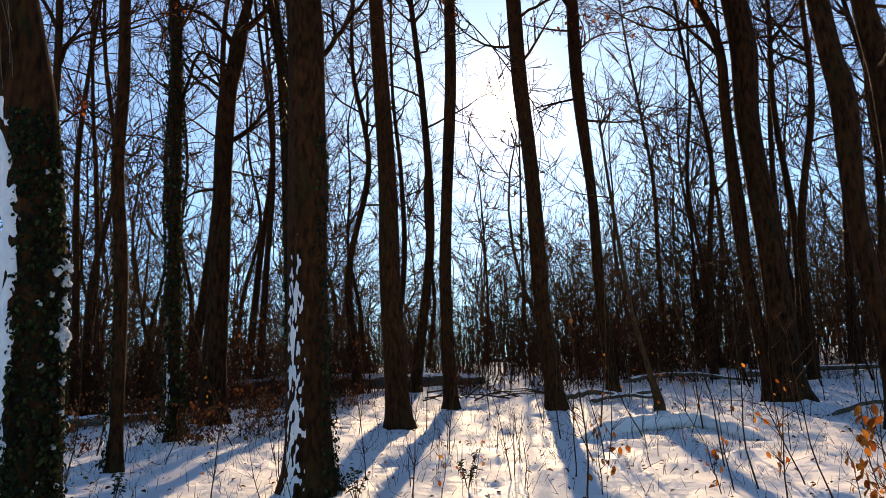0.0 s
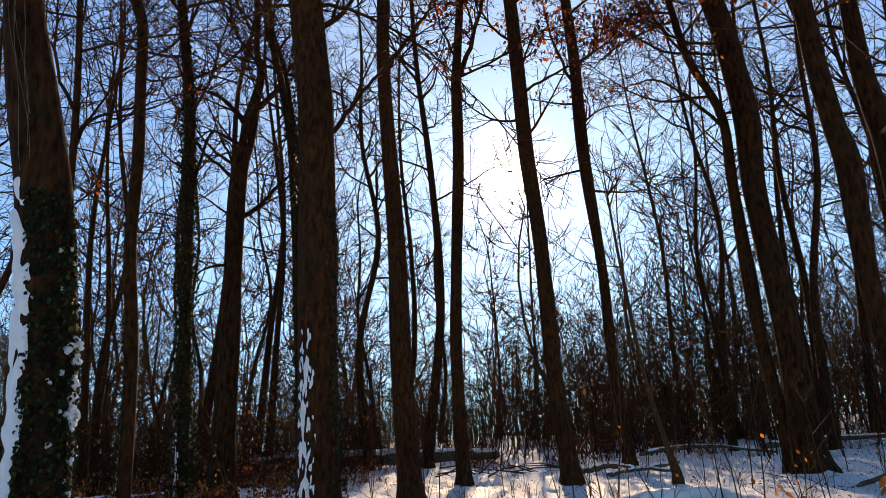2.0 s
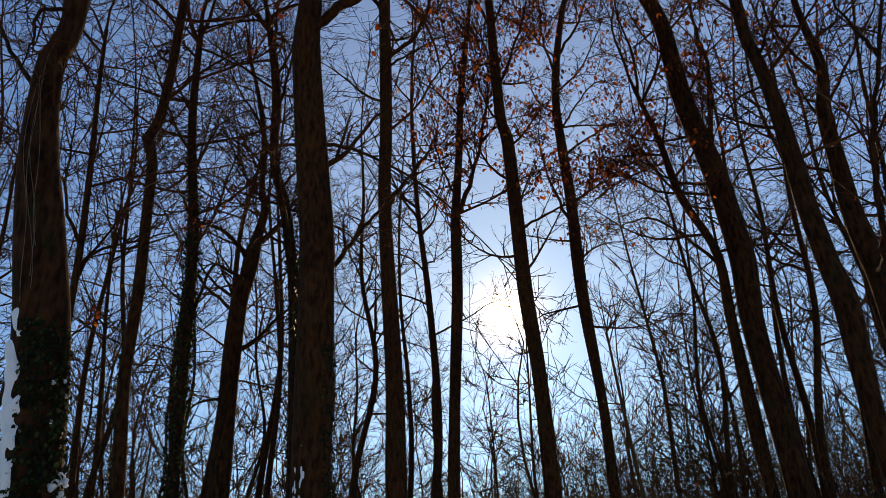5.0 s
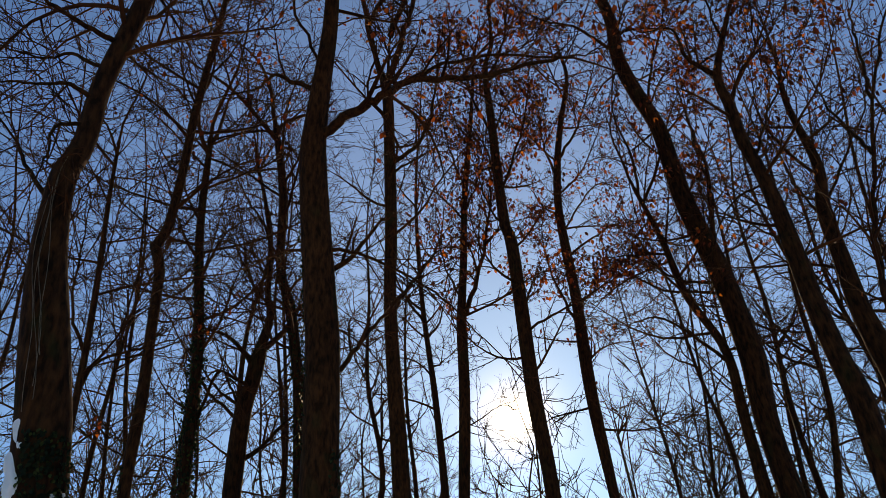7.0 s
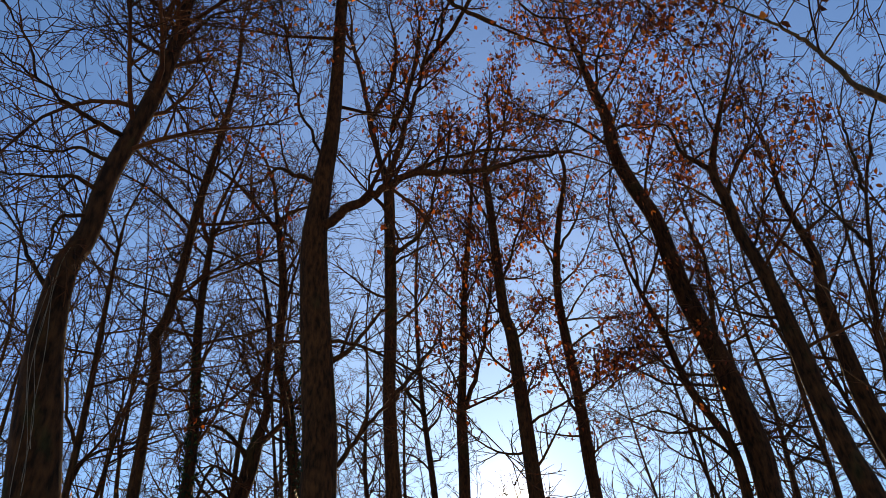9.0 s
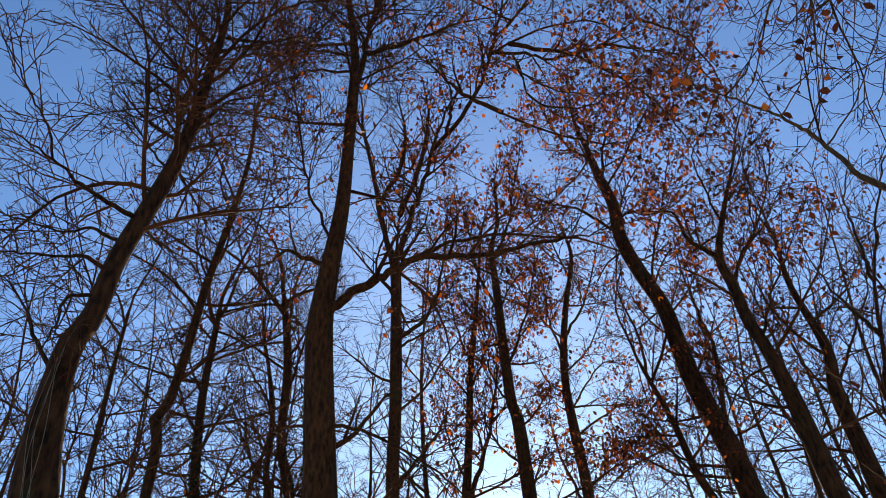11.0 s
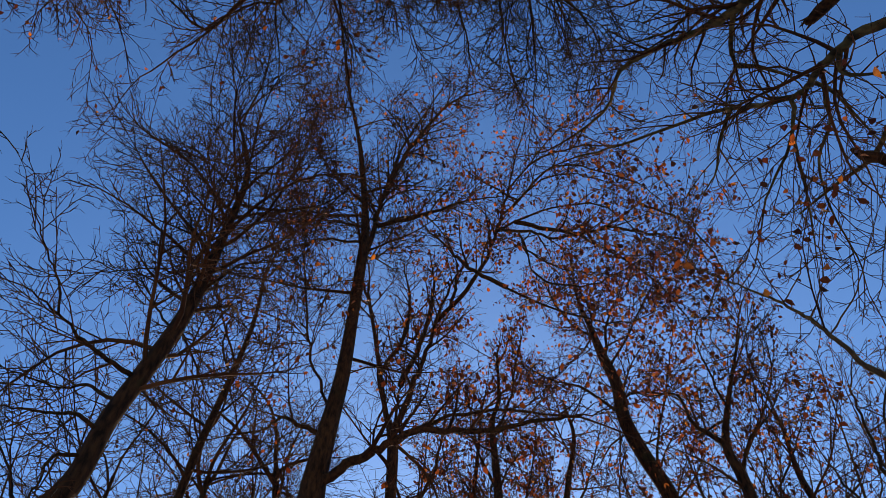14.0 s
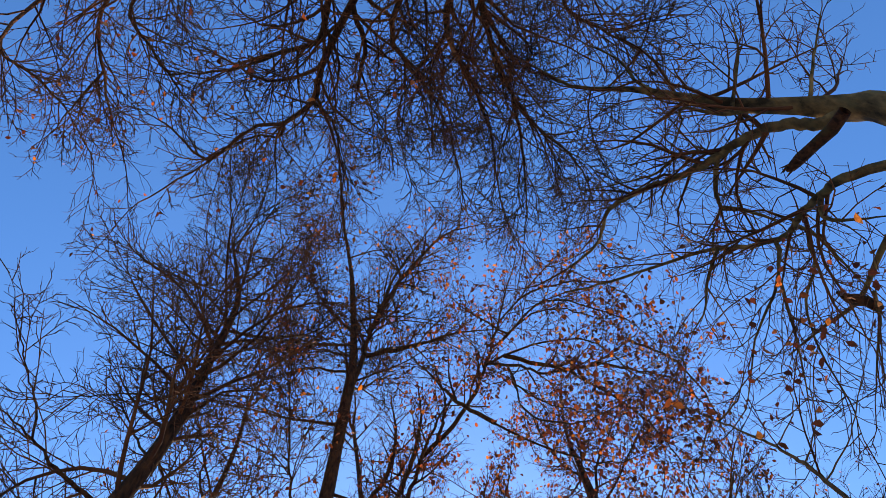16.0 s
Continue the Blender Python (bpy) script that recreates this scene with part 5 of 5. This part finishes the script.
part("ivy", ivy_on(great_beech_stem, 0.0, 4.0, 650, 0.055, rnd_ivy, 0.05, radians(-55), radians(25)), IVY, great_beech, "ivy creeping up one side")
part("ivy", ivy_on(great_beech_stem, 4.0, 7.5, 200, 0.055, rnd_ivy, 0.04, radians(150), radians(215)), IVY, great_beech, "ivy creeping up one side")
part("snow_crust", snow_patch(great_beech_stem, -0.05, 2.9, radians(203), radians(272), 0.02, 16, 0.022, 0.8, 1.5, 0.4), SNOW, great_beech, "snow plastered in flakes on the bark")
part("snow_crust", snow_patch(kinked_tree_stem, 0.0, 1.1, radians(170), radians(250), 0.03, 12, 0.02, 0.8), SNOW, kinked_tree, "snow flecks on the bark")
part("snow_crust", snow_patch(ivy_pole_stem, 0.1, 1.6, radians(170), radians(260), 0.03, 13, 0.02, 0.85), SNOW, ivy_pole, "snow flecks on the bark")
stub = Soup()
stub.tube([(-0.26, 0.24, 11.0), (-0.32, 0.5, 11.1), (-0.46, 0.72, 11.16), (-0.58, 0.92, 11.22), (-0.66, 1.05, 11.24), (-0.7, 1.1, 11.26)], [0.08, 0.085, 0.075, 0.08, 0.06, 0.02], 10)
for dx, dy, dz, w in ((-0.15, 0.16, 0.05, 0.02), (-0.09, 0.2, -0.03, 0.016), (-0.2, 0.08, 0.0, 0.013)):
    stub.tube([(-0.62, 0.98, 11.23), (-0.62 + 0.6 * dx, 0.98 + 0.6 * dy, 11.23 + dz), (-0.62 + dx, 0.98 + dy, 11.23 + 0.6 * dz)], [0.04, w, 0.004], 5)
part("limb", stub, BARK_ROUGH, broad_beech, "broken dead limb stub")
knob = Soup()
knob.tube([(-0.10, 2.44, 10.5), (0.03, 2.5, 10.45), (0.13, 2.5, 10.4), (0.22, 2.49, 10.35), (0.35, 2.53, 10.27), (0.4, 2.53, 10.25)], [0.02, 0.06, 0.085, 0.07, 0.075, 0.02], 8)
part("burl", knob, BARK_ROUGH, broad_beech, "swollen knot on a thin limb")
arm = Soup()
arm.tube(spline([(-0.3, 0.1, 9.3), (0.1, 1.0, 9.9), (0.2, 1.8, 10.3), (0.15, 2.5, 10.4), (-0.1, 3.0, 10.6), (-0.3, 3.6, 10.9)], 5), np.linspace(0.06, 0.012, 26), 8)
part("limb", arm, BARK_PALE, broad_beech)


# ---- fallen wood ----
def fallen(name, line, r, label, category, snow=True, seed=1):
    rnd = random.Random(seed)
    pts = spline([(x, y, ground_at(x, y) + h) for x, y, h in line], 8)
    pts[:, 2] += np.array([rnd.gauss(0, 0.01) for _ in pts])
    radii = r * np.linspace(1.0, 0.55, len(pts)) * np.array([rnd.uniform(0.93, 1.07) for _ in pts])
    radii[0] *= 0.55
    thing = tagged(new(name), label, category)
    x0, y0, z0 = pts[0]
    thing.location = (x0, y0, z0)
    pts = pts - pts[0]
    s = Soup()
    s.tube(pts, radii, 10)
    part("stem", s, BARK_DEAD, thing)
    if snow:
        c = Soup()
        deep = name == "buried_branch"
        cap = pts + np.array((0, 0, 1)) * radii[:, None] * (0.1 if deep else 0.45)
        c.tube(cap[1 - deep:], radii[1 - deep:] * np.array([rnd.uniform(0.72, 0.9) + 0.55 * deep for _ in radii[1 - deep:]]), 8)
        part("snow_cap", c, SNOW, thing, "snow lying along the top")
    return thing


fallen("fallen_log", [(-6.4, 23.3, 0.2), (-4.4, 23.5, 0.3), (-2.2, 23.0, 0.28), (-0.3, 22.9, 0.3), (1.2, 23.2, 0.2)], 0.24, "snow-topped fallen trunk lying across the slope", "fallen log", True, 3)
fallen("fallen_log", [(-8.4, 16.4, 0.1), (-7.2, 16.6, 0.16), (-5.9, 16.9, 0.12)], 0.13, "short mossy log half sunk in snow", "fallen log", True, 4)
fallen("fallen_branch", [(2.5, 17.0, 0.06), (3.2, 17.2, 0.18), (3.9, 17.3, 0.1), (4.8, 17.8, 0.14)], 0.07, "crooked fallen branch with snow on it", "fallen branch", True, 5)
fallen("fallen_branch", [(3.0, 16.4, 0.05), (3.7, 16.9, 0.14), (4.5, 17.0, 0.06)], 0.05, "crooked fallen branch with snow on it", "fallen branch", True, 6)
fallen("buried_branch", [(1.7, 11.3, -0.16), (2.4, 11.9, 0.05), (3.0, 12.3, 0.08), (3.6, 12.4, 0.09), (3.9, 12.2, 0.08), (4.1, 11.4, 0.05), (4.4, 10.2, -0.14)], 0.11, "branch buried under a long ridge of snow", "fallen branch", True, 12)
fallen("fallen_branch", [(6.2, 13.0, 0.04), (7.0, 13.2, 0.16), (8.0, 13.0, 0.1)], 0.04, "thin fallen branch lying on the snow", "fallen branch", False, 7)
fallen("fallen_log", [(8.0, 21.5, 0.1), (10.0, 21.8, 0.2), (13.0, 21.6, 0.1)], 0.09, "snow-topped fallen trunk lying across the slope", "fallen log", True, 8)
fallen("fallen_log", [(4.6, 20.6, 0.15), (6.2, 20.9, 0.2), (8.0, 20.5, 0.05)], 0.06, "snow-topped fallen trunk lying across the slope", "fallen log", True, 9)

rnd_pile = random.Random(21)
pile = tagged(new("brush_pile"), "tangle of broken branches heaped on snow", "brush pile")
pile.location = (0.7, 18.4, ground_at(0.7, 18.4))
for i in range(16):
    a, z = rnd_pile.uniform(0, 6.283), rnd_pile.uniform(0.02, 0.16)
    c = np.array((rnd_pile.gauss(0, 0.7), rnd_pile.gauss(0, 0.3), z))
    d = np.array((math.cos(a), 0.5 * math.sin(a), rnd_pile.gauss(0.08, 0.2))) * rnd_pile.uniform(0.35, 0.9)
    s = Soup()
    s.tube([c - d + (0, 0, max(0, d[2])), c + (0, 0, 0.05 + abs(d[2])), c + d + (0, 0, abs(d[2]))], [0.02, 0.015, 0.006], 6)
    part("stick", s, BARK_THIN, pile)

tree(dict(at=(3.8, 14.3), trunk=[(0, 0, 0.2, 0.075), (-0.12, 0, 0.7, 0.05), (-0.35, 0.05, 2.0, 0.04), (-0.52, 0.1, 4.2, 0.03), (-0.6, 0.1, 5.6, 0.015)]),
                               "thin leaning tree with a bent foot", 61, BARK_THIN, sides=10, auto=(2.8, 4), top=1.2, limb_last=1)


# ---- saplings, brambles and seedlings ----
def sapling(seed, height, leaves, size, label, branchy=1.0):
    rnd = random.Random(seed)
    thing = tagged(new("sapling"), label, "sapling", "saplings on the snow")
    stem, tips = Soup(), []
    p, d, pts = Vector((0, 0, -0.05)), Vector((rnd.gauss(0, 0.12), rnd.gauss(0, 0.12), 1)).normalized(), []
    n = 9
    for i in range(n):
        pts.append(p.copy())
        d = Vector((d.x + rnd.gauss(0, 0.09), d.y + rnd.gauss(0, 0.09), d.z + 0.05)).normalized()
        p = p + d * (height / (n - 1))
    stem.tube([q[:] for q in pts], np.linspace(0.004 + 0.0032 * height, 0.0025, n), 6)
    part("stem", stem, BARK_THIN, thing)
    side = Soup()
    for i in range(int(height * 6 * branchy)):
        k = rnd.randrange(2, n - 1)
        w = (pts[k + 1] - pts[k]).normalized()
        grow(side, pts[k].lerp(pts[k + 1], rnd.random()), side_way(w, rnd.uniform(0.5, 0.9), rnd.uniform(0, 6.283)), height * rnd.uniform(0.12, 0.4), 0.004, 2, rnd, 3, 0.1, 0.002, 0.7, tips)
    crown = part("crown", side, TWIG, thing, "thin side twigs")
    if leaves:
        part("foliage", leaves_on(tips, leaves, size, rnd), LEAF_SUNLIT, crown, "withered orange leaves")
    return thing


BARE = "thin bare sapling standing in the snow"
BUDS = [sapling(501, 1.0, 0, 0.05, BARE), sapling(502, 1.7, 0, 0.05, BARE), sapling(503, 0.6, 0, 0.05, BARE), sapling(504, 2.4, 0, 0.05, BARE, 0.7), sapling(505, 1.3, 6, 0.07, "bare sapling with a few last leaves")]
stand = [(2.68, 7.75), (2.89, 7.67), (2.53, 9.8), (3.83, 12.1), (1.35, 8.6)]
for ob, (px, py) in zip(BUDS, stand):
    ob.matrix_basis = pose(px, py, ground_at(px, py), 0, 0, 0)
rnd_sap = random.Random(31)
for i in range(110):
    if i < 58:
        a, r = radians(rnd_sap.uniform(5, 31)), rnd_sap.uniform(7, 19)
    elif i < 85:
        a, r = radians(rnd_sap.uniform(-30, 5)), rnd_sap.uniform(11, 19)
    else:
        a, r = radians(rnd_sap.uniform(-16, 8)), rnd_sap.uniform(8, 13)
    px, py = r * math.sin(a), r * math.cos(a)
    k = rnd_sap.choice((0, 1, 2, 2, 3, 4)) if i < 85 else rnd_sap.choice((2, 2, 0))
    copy_thing(BUDS[k], pose(px, py, ground_at(px, py, 0.02), rnd_sap.gauss(0, 7), rnd_sap.gauss(0, 7), rnd_sap.uniform(0, 360)) @ Matrix.Scale(rnd_sap.uniform(0.7, 1.2), 4))

for seed, px, py, h, count, size in ((511, 1.4, 7.5, 0.66, 22, 0.075), (512, -0.06, 8.4, 0.45, 9, 0.07), (513, 2.93, 5.5, 1.08, 60, 0.08), (514, 2.45, 7.4, 0.55, 12, 0.07), (515, 0.32, 9.2, 0.35, 5, 0.065), (516, 3.3, 8.2, 0.5, 9, 0.07)):
    ob = sapling(seed, h, count, size, "beech seedling with bright orange withered leaves", 1.6)
    ob.location = (px, py, ground_at(px, py))


def green_seedling(seed):
    rnd = random.Random(seed)
    thing = tagged(new("evergreen_seedling"), "small dark evergreen seedling poking through snow", "seedling")
    s, lf = Soup(), Soup()
    for i in range(5):
        d = Vector((rnd.gauss(0, 0.25), rnd.gauss(0, 0.25), 1)).normalized() * rnd.uniform(0.2, 0.42)
        s.tube([(0, 0, -0.03), (d * 0.5)[:], d[:]], [0.005, 0.004, 0.002], 4)
        for _ in range(16):
            add_leaf(lf, d * rnd.uniform(0.3, 1.0), False, rnd.uniform(0.035, 0.06), rnd)
    part("stem", s, BARK_THIN, thing)
    part("foliage", lf, IVY, thing)
    return thing


for seed, px, py in ((521, 0.22, 8.7), (522, -3.45, 8.6), (523, -0.9, 8.2)):
    ob = green_seedling(seed)
    ob.location = (px, py, ground_at(px, py))


def bramble(seed):
    rnd = random.Random(seed)
    thing = tagged(new("bramble_bush"), "low tangled bush with rust-brown leaves in snow", "bush", "brambles under the trees")
    s, tips = Soup(), []
    for i in range(9):
        a = rnd.uniform(0, 6.283)
        grow(s, Vector((rnd.gauss(0, 0.12), rnd.gauss(0, 0.12), -0.03)), Vector((math.cos(a), math.sin(a), rnd.uniform(0.6, 1.8))).normalized(), rnd.uniform(0.5, 1.0), 0.006, 1, rnd, 2, -0.04, 0.003, 0.7, tips)
    part("stem", s, TWIG, thing, "thin arching stems")
    part("foliage", leaves_on(tips, 110, 0.065, rnd), LEAF_DULL, thing)
    return thing


BRAMBLES = [bramble(531 + i) for i in range(3)]
for ob, (px, py) in zip(BRAMBLES, ((-4.8, 13.6), (-3.4, 13.9), (-3.9, 12.6))):
    ob.matrix_basis = pose(px, py, ground_at(px, py), 0, 0, 0)
for i in range(46):
    px, py = rnd_sap.uniform(-8.5, -1.9), rnd_sap.uniform(12.8, 19.5)
    if i > 36:
        px, py = rnd_sap.uniform(-1.8, 8.0), rnd_sap.uniform(18.0, 23.0)
    copy_thing(rnd_sap.choice(BRAMBLES), pose(px, py, ground_at(px, py, 0.03), 0, 0, rnd_sap.uniform(0, 360)) @ Matrix.Scale(rnd_sap.uniform(0.7, 1.3), 4))


# ---- stalks and leaf litter that stand out of the snow ----
def stalks(count, seed):
    nr = np.random.RandomState(seed)
    s = Soup()
    a = np.radians(nr.uniform(-34, 34, count))
    r = 6 + 18 * nr.rand(count) ** 0.8
    x, y = r * np.sin(a), r * np.cos(a)
    low = np.stack((x, y, ground_height(x, y) - 0.03), -1)
    sticks(s, low, low + nr.normal((0, 0, 0.12), (0.07, 0.07, 0.06), (count, 3)), 0.0035)
    return tagged(new("stalks", s.mesh("stalks", TWIG)), "dry stalks and twig ends poking through snow", "stalks", "", "stuff")


stalks(5200, 3)


def litter(count, seed):
    rnd = random.Random(seed)
    s = Soup()
    for _ in range(count):
        a, r = radians(rnd.uniform(-34, 34)), 6 + 15 * rnd.random()
        x, y = r * math.sin(a), r * math.cos(a)
        add_leaf(s, (x, y, ground_at(x, y) + 0.035), False, rnd.uniform(0.04, 0.085), rnd)
    return tagged(new("leaf_litter", s.mesh("leaf_litter", LEAF_DULL)), "scattered fallen brown leaves on the snow", "leaf litter", "", "stuff")


litter(1100, 8)
